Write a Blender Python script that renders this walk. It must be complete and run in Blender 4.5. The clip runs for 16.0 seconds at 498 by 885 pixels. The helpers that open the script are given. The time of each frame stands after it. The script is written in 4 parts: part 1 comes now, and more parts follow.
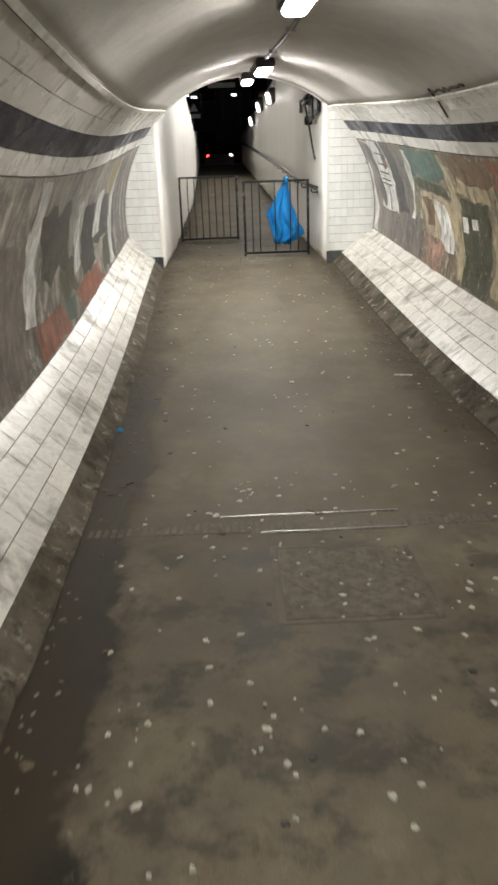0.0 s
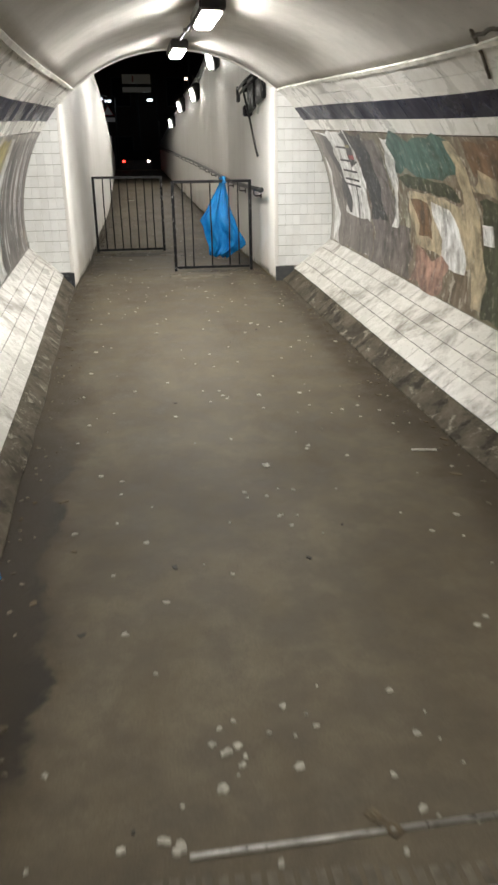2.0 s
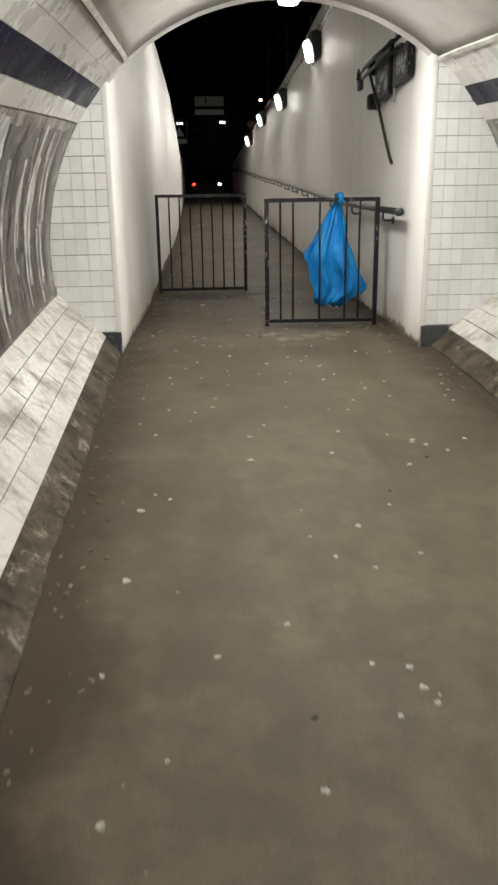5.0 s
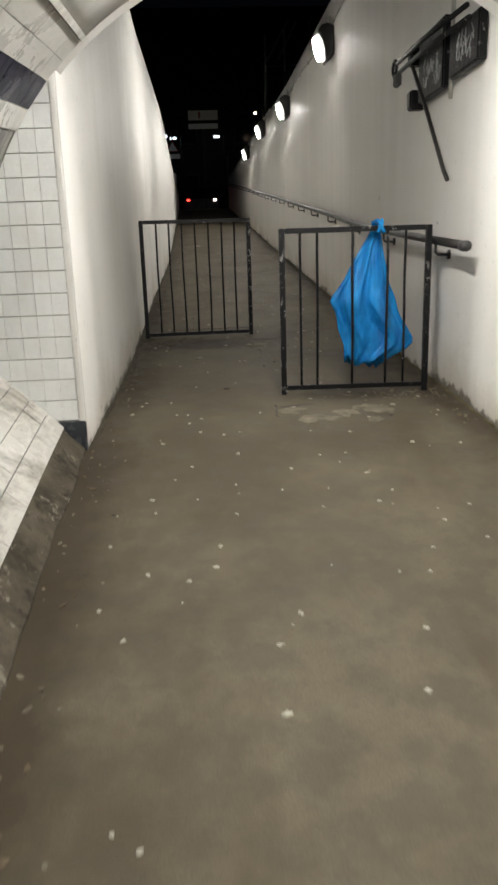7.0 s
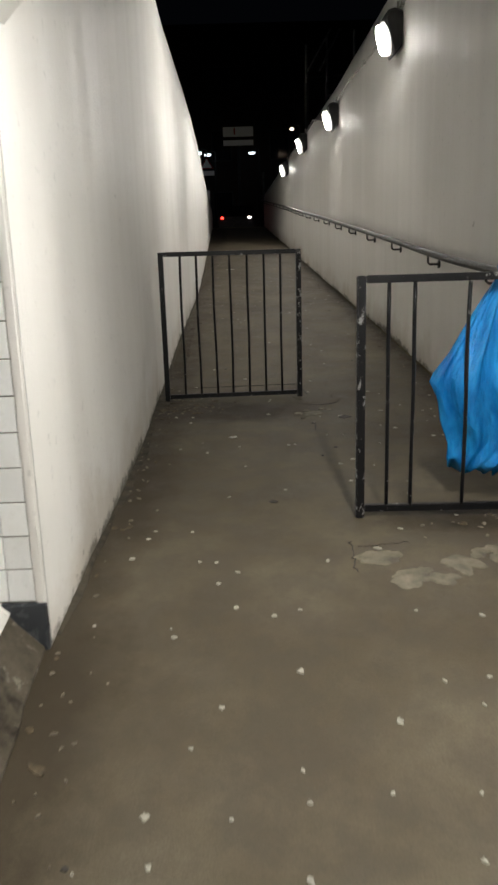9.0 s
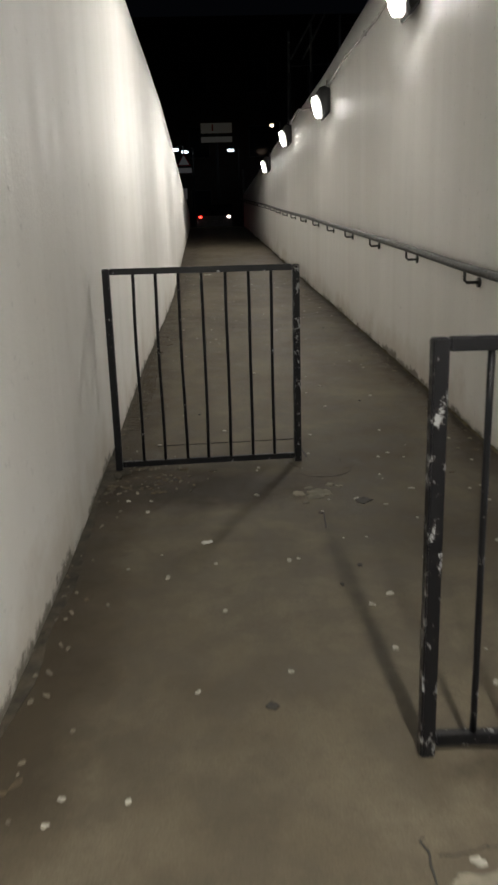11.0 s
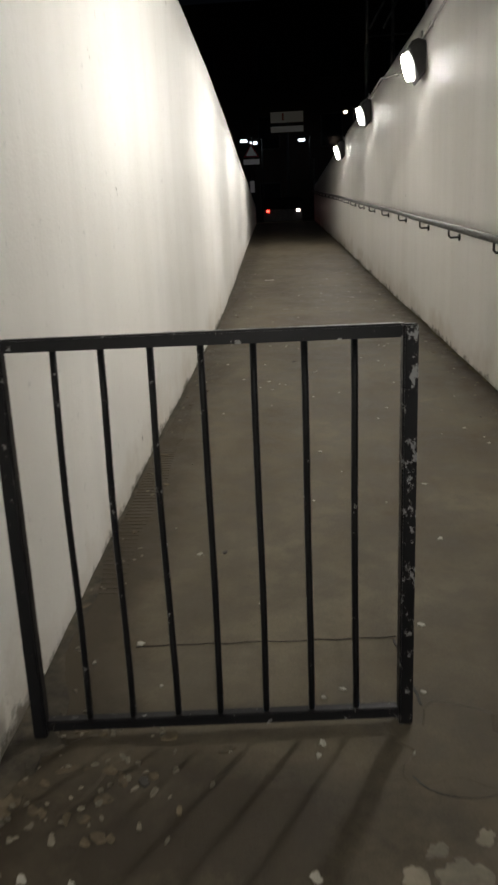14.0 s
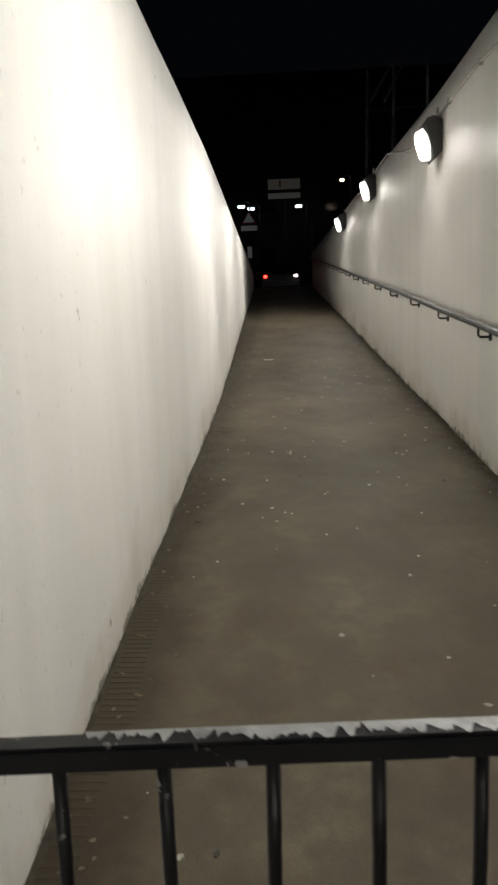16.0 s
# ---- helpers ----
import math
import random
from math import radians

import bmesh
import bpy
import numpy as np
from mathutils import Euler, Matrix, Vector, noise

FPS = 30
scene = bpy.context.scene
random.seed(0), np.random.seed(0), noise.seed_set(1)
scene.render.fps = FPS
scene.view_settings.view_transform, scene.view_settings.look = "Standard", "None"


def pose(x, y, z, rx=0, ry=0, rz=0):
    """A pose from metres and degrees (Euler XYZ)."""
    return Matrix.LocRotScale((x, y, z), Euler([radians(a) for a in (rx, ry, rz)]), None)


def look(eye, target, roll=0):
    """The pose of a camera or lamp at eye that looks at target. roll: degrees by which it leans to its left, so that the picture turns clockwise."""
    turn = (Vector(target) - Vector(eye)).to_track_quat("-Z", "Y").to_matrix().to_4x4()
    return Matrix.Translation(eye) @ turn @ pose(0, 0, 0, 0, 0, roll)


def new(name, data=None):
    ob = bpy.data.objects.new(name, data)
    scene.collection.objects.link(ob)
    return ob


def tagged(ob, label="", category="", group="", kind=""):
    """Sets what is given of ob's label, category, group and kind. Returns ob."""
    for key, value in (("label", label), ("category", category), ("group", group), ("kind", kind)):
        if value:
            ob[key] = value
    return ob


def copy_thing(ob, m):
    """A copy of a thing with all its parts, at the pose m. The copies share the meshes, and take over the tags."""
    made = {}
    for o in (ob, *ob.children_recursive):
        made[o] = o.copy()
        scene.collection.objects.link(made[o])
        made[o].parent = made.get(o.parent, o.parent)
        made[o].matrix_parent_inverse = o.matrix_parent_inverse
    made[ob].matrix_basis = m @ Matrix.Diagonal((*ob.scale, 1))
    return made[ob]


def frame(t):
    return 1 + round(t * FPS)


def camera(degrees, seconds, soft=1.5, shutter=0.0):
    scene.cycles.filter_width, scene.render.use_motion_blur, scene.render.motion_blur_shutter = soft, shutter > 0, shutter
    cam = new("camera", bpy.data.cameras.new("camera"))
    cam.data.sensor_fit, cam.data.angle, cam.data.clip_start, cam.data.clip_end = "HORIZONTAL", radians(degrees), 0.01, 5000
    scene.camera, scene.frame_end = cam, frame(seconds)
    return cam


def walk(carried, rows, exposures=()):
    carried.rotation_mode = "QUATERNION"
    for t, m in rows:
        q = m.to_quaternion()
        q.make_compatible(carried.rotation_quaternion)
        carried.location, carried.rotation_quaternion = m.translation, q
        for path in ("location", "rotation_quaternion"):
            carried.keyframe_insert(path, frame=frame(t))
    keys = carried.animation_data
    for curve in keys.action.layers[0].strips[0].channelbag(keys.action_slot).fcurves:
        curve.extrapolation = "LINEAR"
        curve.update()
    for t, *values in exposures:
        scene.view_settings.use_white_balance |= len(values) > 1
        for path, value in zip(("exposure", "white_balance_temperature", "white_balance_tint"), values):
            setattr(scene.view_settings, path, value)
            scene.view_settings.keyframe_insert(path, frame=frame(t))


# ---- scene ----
cam = camera(38.5, 16.0, soft=2.7, shutter=0.5)
PATH = [
    (0, (-0.182, 1.609, 1.15), (-0.146, 3.509, 0.526), -2.1),
    (0.5, (-0.251, 2.07, 1.147), (-0.132, 3.969, 0.53), -1.7),
    (1, (-0.236, 2.548, 1.102), (-0.098, 4.458, 0.527), -2.1),
    (1.5, (-0.312, 3.034, 1.131), (-0.195, 4.931, 0.509), -3.0),
    (2, (-0.283, 3.447, 1.104), (-0.028, 5.336, 0.499), -1.3),
    (2.5, (-0.313, 3.92, 1.118), (-0.11, 5.818, 0.521), -1.9),
    (3, (-0.236, 4.343, 1.115), (-0.002, 6.244, 0.541), -1.1),
    (3.5, (-0.261, 4.839, 1.117), (-0.165, 6.743, 0.512), -1.7),
    (4, (-0.286, 5.278, 1.118), (-0.178, 7.182, 0.515), -0.7),
    (4.2, (-0.311, 5.479, 1.123), (-0.218, 7.402, 0.579), -0.4),
    (6.5, (-0.435, 7.36, 1.331), (-0.324, 9.282, 0.789), -1.8),
    (7, (-0.392, 7.757, 1.369), (-0.293, 9.688, 0.859), -1.8),
    (7.5, (-0.394, 8.145, 1.432), (-0.341, 10.083, 0.942), -1.9),
    (8, (-0.328, 8.587, 1.459), (-0.352, 10.542, 1.036), -2.3),
    (8.5, (-0.378, 8.99, 1.556), (-0.42, 10.935, 1.092), -2.8),
    (9, (-0.418, 9.321, 1.543), (-0.403, 11.265, 1.076), -1.7),
    (11.5, (-0.37, 11.115, 1.705), (-0.3, 13.054, 1.23), -1.7),
    (12, (-0.339, 11.481, 1.74), (-0.299, 13.421, 1.257), -2.1),
    (12.5, (-0.335, 11.804, 1.775), (-0.333, 13.742, 1.283), -2.0),
    (13, (-0.347, 12.155, 1.811), (-0.255, 14.092, 1.323), -1.1),
    (13.5, (-0.283, 12.51, 1.845), (-0.404, 14.453, 1.388), -2.7),
    (14, (-0.27, 12.813, 1.829), (-0.394, 14.75, 1.347), -2.4),
    (14.5, (-0.291, 13.133, 1.873), (-0.388, 15.077, 1.415), -2.5),
    (15, (-0.273, 13.496, 2.017), (-0.404, 15.452, 1.623), -2.6),
    (15.5, (-0.261, 13.654, 2.095), (-0.377, 15.621, 1.753), -2.3),
    (16, (-0.332, 13.74, 2.136), (-0.44, 15.71, 1.805), -2.0),
]
walk(cam, [(t, look(eye, target, roll)) for t, eye, target, roll in PATH],
     [(0, 0.18), (2, 0.04), (3, -0.1), (4, -0.14), (6.5, -0.24), (9, -0.24), (11.5, 0.02), (12.5, 0.22), (13.5, 0.24), (14.5, 0.06), (15.5, 0.18), (16, 0.18)])

# ---- world and exposure ----
scene.view_settings.exposure = 0.0
world = bpy.data.worlds.new("night")
scene.world = world
world.use_nodes = True
world.node_tree.nodes["Background"].inputs[0].default_value = (0.35, 0.42, 0.6, 1)
world.node_tree.nodes["Background"].inputs[1].default_value = 0.003
TUNNEL_LIGHT, RAMP_LIGHT = 315.0, 395.0


# ---- materials ----
class Nodes:
    """A small wrapper round one node material."""

    def __init__(self, name, rough=0.6, metal=0.0, spec=0.5):
        self.m = bpy.data.materials.new(name)
        self.m.use_nodes = True
        self.t = self.m.node_tree
        self.b = self.t.nodes["Principled BSDF"]
        self.b.inputs["Roughness"].default_value = rough
        self.b.inputs["Metallic"].default_value = metal
        self.b.inputs["Specular IOR Level"].default_value = spec
        self.co = self.t.nodes.new("ShaderNodeTexCoord").outputs["Object"]

    def link(self, a, b):
        self.t.links.new(a, b)

    def scaled(self, sx, sy, sz):
        n = self.t.nodes.new("ShaderNodeMapping")
        n.inputs["Scale"].default_value = (sx, sy, sz)
        self.link(self.co, n.inputs["Vector"])
        return n.outputs[0]

    def noise(self, scale, detail=4, rough=0.6, vec=None, dist=0.0):
        n = self.t.nodes.new("ShaderNodeTexNoise")
        n.inputs["Scale"].default_value = scale
        n.inputs["Detail"].default_value = detail
        n.inputs["Roughness"].default_value = rough
        n.inputs["Distortion"].default_value = dist
        self.link(vec or self.co, n.inputs["Vector"])
        return n.outputs[0]

    def voronoi(self, scale, vec=None, feature="F1", out=0):
        n = self.t.nodes.new("ShaderNodeTexVoronoi")
        n.feature = feature
        n.inputs["Scale"].default_value = scale
        self.link(vec or self.co, n.inputs["Vector"])
        return n.outputs[out]

    def ramp(self, fac, *stops):
        n = self.t.nodes.new("ShaderNodeValToRGB")
        e = n.color_ramp.elements
        while len(e) < len(stops):
            e.new(0.5)
        for el, (p, c) in zip(e, stops):
            el.position = p
            el.color = (c, c, c, 1) if not isinstance(c, tuple) else (*c, 1)
        self.link(fac, n.inputs[0])
        return n.outputs[0]

    def mix(self, fac, a, b, kind="MIX"):
        n = self.t.nodes.new("ShaderNodeMix")
        n.data_type, n.blend_type = "RGBA", kind
        for v, s in ((fac, 0), (a, 6), (b, 7)):
            if isinstance(v, (int, float)):
                n.inputs[s].default_value = v if s == 0 else (v, v, v, 1)
            elif isinstance(v, tuple):
                n.inputs[s].default_value = (*v, 1)
            else:
                self.link(v, n.inputs[s])
        return n.outputs[2]

    def random(self):
        return self.t.nodes.new("ShaderNodeObjectInfo").outputs["Random"]

    def axis(self, i):
        n = self.t.nodes.new("ShaderNodeSeparateXYZ")
        self.link(self.co, n.inputs[0])
        return n.outputs[i]

    def math(self, op, a, b=0.0):
        n = self.t.nodes.new("ShaderNodeMath")
        n.operation = op
        for i, v in enumerate((a, b)):
            if isinstance(v, (int, float)):
                n.inputs[i].default_value = v
            else:
                self.link(v, n.inputs[i])
        return n.outputs[0]

    def colour(self, c):
        if isinstance(c, tuple):
            self.b.inputs["Base Color"].default_value = (*c, 1)
        else:
            self.link(c, self.b.inputs["Base Color"])
        return self

    def rough(self, r):
        self.link(r, self.b.inputs["Roughness"])
        return self

    def bump(self, h, dist=0.004, strength=0.6):
        n = self.t.nodes.new("ShaderNodeBump")
        n.inputs["Distance"].default_value = dist
        n.inputs["Strength"].default_value = strength
        self.link(h, n.inputs["Height"])
        self.link(n.outputs[0], self.b.inputs["Normal"])
        return self


def plain(name, colour, rough=0.6, metal=0.0, vary=0.25, scale=9.0, bump=0.002):
    n = Nodes(name, rough, metal)
    f = n.noise(scale, 5)
    n.colour(n.mix(n.ramp(f, (0.35, 0.0), (0.7, 1.0)), tuple(c * (1 - vary) for c in colour), tuple(min(1, c * (1 + vary)) for c in colour)))
    n.rough(n.ramp(n.noise(scale * 2.3), (0.3, max(0, rough - 0.1)), (0.7, min(1, rough + 0.1))))
    return n.bump(n.noise(scale * 7, 4), bump).m


def make_asphalt():
    n = Nodes("worn_tarmac", 0.6, 0.0, 0.2)
    grain = n.noise(190, 3, 0.7)
    patch = n.noise(1.3, 6, 0.62)
    mid = n.noise(7.0, 5, 0.6)
    c = n.mix(n.ramp(patch, (0.36, 0.0), (0.66, 1.0)), (0.100, 0.081, 0.053), (0.170, 0.144, 0.099))
    c = n.mix(n.ramp(mid, (0.42, 0.45), (0.6, 0.0)), c, (0.062, 0.052, 0.038))
    c = n.mix(n.ramp(grain, (0.38, 0.32), (0.6, 0.0)), c, (0.05, 0.042, 0.032))
    smear = n.noise(2.2, 5, 0.6, n.scaled(1.0, 0.35, 1.0), 0.4)
    c = n.mix(n.ramp(smear, (0.54, 0.0), (0.68, 0.5)), c, (0.075, 0.058, 0.036))
    # a damp stain along one side of the low end of the tunnel, and splashes beside it
    x, y = n.axis(0), n.axis(1)
    edge = n.math("ADD", x, n.math("MULTIPLY", n.math("SUBTRACT", n.noise(2.6, 6, 0.62), 0.5), 0.55))
    along = n.math("SUBTRACT", n.math("MULTIPLY", n.math("SUBTRACT", y, 3.2), 0.05), 0.02)
    edge = n.math("ADD", edge, along)
    ramp = n.ramp(n.math("ADD", edge, 1.2), (0.56, 1.0), (0.60, 0.0))
    far = n.ramp(n.math("MULTIPLY", y, 0.1), (0.66, 1.0), (0.78, 0.0))
    wet = n.math("MULTIPLY", ramp, far)
    spl = n.math("MULTIPLY", n.ramp(n.noise(4.3, 7, 0.7, dist=0.15), (0.49, 0.0), (0.60, 0.62)), n.ramp(n.math("MULTIPLY", y, 0.1), (0.42, 1.0), (0.47, 0.0)))
    wet = n.math("MAXIMUM", wet, spl)
    c = n.mix(n.math("MULTIPLY", wet, 0.95), c, (0.013, 0.011, 0.008))
    # trodden dirt along both margins, in ragged drifts
    centre = n.math("SUBTRACT", x, n.math("MULTIPLY", n.math("SUBTRACT", 11.35, n.math("MINIMUM", y, 11.35)), 0.024))
    side = n.math("ADD", n.math("ABSOLUTE", n.math("SUBTRACT", centre, 0.06)), n.math("MULTIPLY", n.math("SUBTRACT", n.noise(1.7, 7, 0.68), 0.5), 0.75))
    c = n.mix(n.ramp(side, (0.80, 0.0), (0.99, 0.7)), c, (0.040, 0.030, 0.018))
    # damp, trampled ground before the first rail, and a dark patch under the second
    for cx, cy, sx, sy in ((-0.45, 14.12, 0.62, 0.30), (0.62, 12.2, 0.55, 0.16)):
        dx = n.math("DIVIDE", n.math("SUBTRACT", x, cx), sx)
        dy = n.math("DIVIDE", n.math("SUBTRACT", y, cy), sy)
        d = n.math("ADD", n.math("MULTIPLY", dx, dx), n.math("MULTIPLY", dy, dy))
        d = n.math("ADD", d, n.math("MULTIPLY", n.math("SUBTRACT", n.noise(4.5, 7, 0.7), 0.5), 2.2))
        c = n.mix(n.ramp(d, (0.1, 0.75), (1.0, 0.0)), c, (0.026, 0.019, 0.012))
    n.colour(c)
    n.rough(n.mix(wet, n.ramp(mid, (0.3, 0.5), (0.7, 0.72)), 0.42))
    return n.bump(n.mix(0.25, grain, mid), 0.0035, 0.55).m


def make_paint(name, base, streak=0.12, shine=0.46, stained=False):
    n = Nodes(name, 0.6, 0.0, 0.42 if shine < 0.7 else 0.12)
    s = n.noise(1.0, 5, 0.6, n.scaled(3.5, 3.5, 0.22))
    big = n.noise(0.8, 5, 0.55)
    c = n.mix(n.ramp(s, (0.4, streak), (0.62, 0.0)), base, tuple(v * 0.62 for v in base))
    c = n.mix(n.ramp(big, (0.4, 0.16), (0.62, 0.0)), c, (base[0] * 0.8, base[1] * 0.77, base[2] * 0.7))
    c = n.mix(n.ramp(n.noise(26, 4), (0.30, 0.4), (0.36, 0.0)), c, tuple(v * 0.6 for v in base))
    if stained:
        # rising damp and splashed mud: ragged brown stains over the wall's foot
        at = n.t.nodes.new("ShaderNodeAttribute")
        at.attribute_name = "rise"
        up = at.outputs["Fac"]
        big = n.math("MULTIPLY", n.math("SUBTRACT", n.noise(1.4, 7, 0.7), 0.5), 1.1)
        fine = n.math("MULTIPLY", n.math("SUBTRACT", n.noise(11, 7, 0.75), 0.5), 0.22)
        c = n.mix(n.ramp(n.math("ADD", up, big), (0.0, 0.38), (0.24, 0.0)), c, (0.42, 0.35, 0.25))
        c = n.mix(n.ramp(n.math("ADD", up, n.math("ADD", fine, n.math("MULTIPLY", big, 0.25))), (0.005, 0.8), (0.035, 0.0)), c, (0.075, 0.056, 0.033))
        c = n.mix(n.ramp(n.noise(6.5, 3, 0.5), (0.215, 0.6), (0.235, 0.0)), c, (0.16, 0.14, 0.11))
    n.colour(c)
    n.rough(n.ramp(n.noise(1.0, 5, 0.6, n.scaled(4.0, 4.0, 0.16), 0.3), (0.42, shine), (0.58, min(1.0, shine + 0.18))))
    return n.bump(n.mix(0.2, n.noise(3.0, 5, 0.5, n.scaled(1.6, 1.6, 0.22)), n.noise(55, 4)), 0.02, 0.5).m


def make_tile(name, base, dirt, amount, spec=0.5):
    n = Nodes(name, 0.25, 0.0, spec)
    n.co = n.t.nodes.new("ShaderNodeNewGeometry").outputs["Position"]
    r = n.random()
    c = n.mix(r, tuple(v * 0.9 for v in base), base)
    d = n.noise(3.4, 8, 0.72, n.scaled(1, 1, 0.8), 0.3)
    c = n.mix(n.ramp(d, (0.45, 0.0), (0.64, amount)), c, dirt)
    c = n.mix(n.ramp(n.noise(34, 4, 0.7), (0.6, 0.0), (0.72, amount * 0.8)), c, dirt)
    n.colour(c)
    n.rough(n.ramp(d, (0.4, 0.2), (0.7, 0.55)))
    return n.bump(n.noise(9, 3), 0.002, 0.4).m


def make_black_paint(name, cut):
    n = Nodes(name, 0.38, 0.0, 0.25)
    chip = n.ramp(n.noise(26, 6, 0.75, n.scaled(1, 1, 0.7)), (cut, 0.0), (cut + 0.015, 1.0))
    rim = n.ramp(n.noise(26, 6, 0.75, n.scaled(1, 1, 0.7)), (cut - 0.02, 0.0), (cut, 1.0))
    c = n.mix(rim, (0.006, 0.006, 0.007), (0.03, 0.02, 0.014))
    n.colour(n.mix(chip, c, (0.27, 0.275, 0.27)))
    n.rough(n.ramp(n.noise(40), (0.3, 0.28), (0.7, 0.5)))
    return n.bump(n.mix(0.5, chip, n.noise(60)), -0.0012, 0.6).m


def make_bag():
    n = Nodes("blue_polythene", 0.2)
    s = n.noise(6, 5, 0.6, n.scaled(2, 2, 0.6))
    n.colour(n.mix(n.ramp(s, (0.35, 0.0), (0.7, 1.0)), (0.004, 0.15, 0.46), (0.016, 0.32, 0.74)))
    n.b.inputs["Transmission Weight"].default_value = 0.0
    n.b.inputs["Subsurface Weight"].default_value = 0.08
    return n.bump(n.noise(16, 5, 0.6, n.scaled(1.8, 1.8, 0.45)), 0.03, 0.9).m


def make_glow(name, colour, strength):
    n = Nodes(name, 0.4)
    n.colour((0.8, 0.8, 0.8))
    n.b.inputs["Emission Color"].default_value = (*colour, 1)
    n.b.inputs["Emission Strength"].default_value = strength
    return n.m


def make_mural(name, seed, tones):
    """Faded, mottled paint: upright smears of several tones over an off-white ground."""
    n = Nodes(name, 0.35)
    mp = n.t.nodes.new("ShaderNodeMapping")
    mp.inputs["Location"].default_value = (seed, seed * 2.3, 0)
    mp.inputs["Scale"].default_value = (1, 1.5, 0.8)
    n.link(n.co, mp.inputs["Vector"])
    v = mp.outputs[0]
    a = n.noise(2.2, 7, 0.68, v, 0.7)
    b = n.noise(5.5, 6, 0.7, v, 0.5)
    c = n.ramp(a, (0.30, tones[0]), (0.42, tones[1]), (0.5, tones[2]), (0.58, tones[3]), (0.68, tones[4]))
    c = n.mix(n.ramp(b, (0.48, 0.0), (0.56, 0.75)), c, tones[1])
    c = n.mix(n.ramp(n.noise(11, 5, 0.7, v), (0.56, 0.0), (0.6, 0.6)), c, tones[4])
    n.colour(c)
    return n.bump(n.noise(30), 0.001, 0.4).m


ASPHALT = make_asphalt()
WALL_PAINT = make_paint("white_masonry_paint", (0.81, 0.795, 0.76))
RAMP_PAINT = make_paint("stained_masonry_paint", (0.81, 0.795, 0.76), 0.12, 0.46, True)
VAULT_PAINT = make_paint("grey_white_vault_paint", (0.52, 0.505, 0.475), 0.35, 0.8)
TILE = make_tile("white_glazed_tile", (0.88, 0.89, 0.875), (0.5, 0.47, 0.41), 0.2)
LEDGE_TILE = make_tile("grimy_white_tile", (0.66, 0.645, 0.595), (0.17, 0.15, 0.115), 0.85)
UPPER_TILE = make_tile("dulled_white_tile", (0.64, 0.63, 0.595), (0.38, 0.36, 0.31), 0.3)
NAVY_TILE = make_tile("navy_glazed_tile", (0.008, 0.009, 0.026), (0.03, 0.027, 0.03), 0.3, 0.15)
DARK_TILE = make_tile("slate_blue_tile", (0.05, 0.055, 0.062), (0.12, 0.12, 0.11), 0.6)
GROUT = plain("dark_grout", (0.16, 0.15, 0.14), 0.9)
PALE_GROUT = plain("grey_grout", (0.34, 0.33, 0.3), 0.9)


def make_kerb():
    n = Nodes("stained_concrete", 0.85, 0.0, 0.2)
    c = n.mix(n.ramp(n.noise(2.4, 7, 0.7), (0.4, 0.0), (0.62, 1.0)), (0.045, 0.037, 0.026), (0.125, 0.108, 0.08))
    c = n.mix(n.ramp(n.noise(8.5, 8, 0.78, None, 0.5), (0.56, 0.0), (0.63, 0.8)), c, (0.30, 0.275, 0.22))
    c = n.mix(n.ramp(n.noise(5.0, 6, 0.7, n.scaled(1.3, 1.3, 1.0)), (0.36, 0.85), (0.46, 0.0)), c, (0.022, 0.018, 0.013))
    n.colour(c)
    return n.bump(n.mix(0.4, n.noise(9, 6), n.noise(40, 5)), 0.016, 0.8).m


KERB = make_kerb()
TRIM = plain("trim_paint", (0.66, 0.65, 0.6), 0.5)
BLACK = make_black_paint("chipped_black_paint", 0.63)
BLACK_WORN = make_black_paint("flaking_black_paint", 0.575)
HOUSING = plain("grey_black_housing", (0.045, 0.045, 0.045), 0.5)
STEEL = plain("worn_steel", (0.32, 0.31, 0.29), 0.35, 0.9, 0.3, 20)
RAIL_STEEL = plain("dull_painted_rail", (0.03, 0.028, 0.026), 0.35, 0.15, 0.3, 14)
CONDUIT = plain("painted_conduit", (0.4, 0.39, 0.36), 0.5)
BARE = plain("flaked_bare_metal", (0.42, 0.43, 0.43), 0.45, 0.2, 0.3, 30)
BAG = make_bag()
TUNNEL_GLOW = make_glow("tunnel_diffuser", (1.0, 0.975, 0.925), TUNNEL_LIGHT)
# weaker emission for one lamp, set so the floor below it stays darker
DIM_GLOW = make_glow("dim_tunnel_diffuser", (1.0, 0.96, 0.89), TUNNEL_LIGHT * 0.4)
RAMP_GLOW = make_glow("ramp_diffuser", (1.0, 0.965, 0.90), RAMP_LIGHT)
LENS_GLOW = make_glow("ramp_lamp_lens", (1.0, 0.965, 0.90), 2.2)
GUM = plain("trodden_gum", (0.36, 0.34, 0.285), 0.7, 0, 0.35, 30)
DARK_GUM = plain("blackened_gum", (0.035, 0.03, 0.025), 0.7)
LEAF = plain("dead_leaf", (0.10, 0.078, 0.046), 0.8, 0, 0.5, 25)
PAPER = plain("scrap_paper", (0.6, 0.58, 0.52), 0.8)
IRON = plain("cast_iron", (0.10, 0.085, 0.06), 0.8, 0.0, 0.4, 18)
CEMENT = plain("cement_patch", (0.175, 0.155, 0.115), 0.85, 0, 0.4, 11, 0.006)
MOSS = plain("mossy_grime", (0.10, 0.08, 0.04), 0.9, 0, 0.6, 10, 0.006)
DIRT = plain("black_grime", (0.06, 0.05, 0.034), 0.9, 0, 0.5, 14, 0.006)


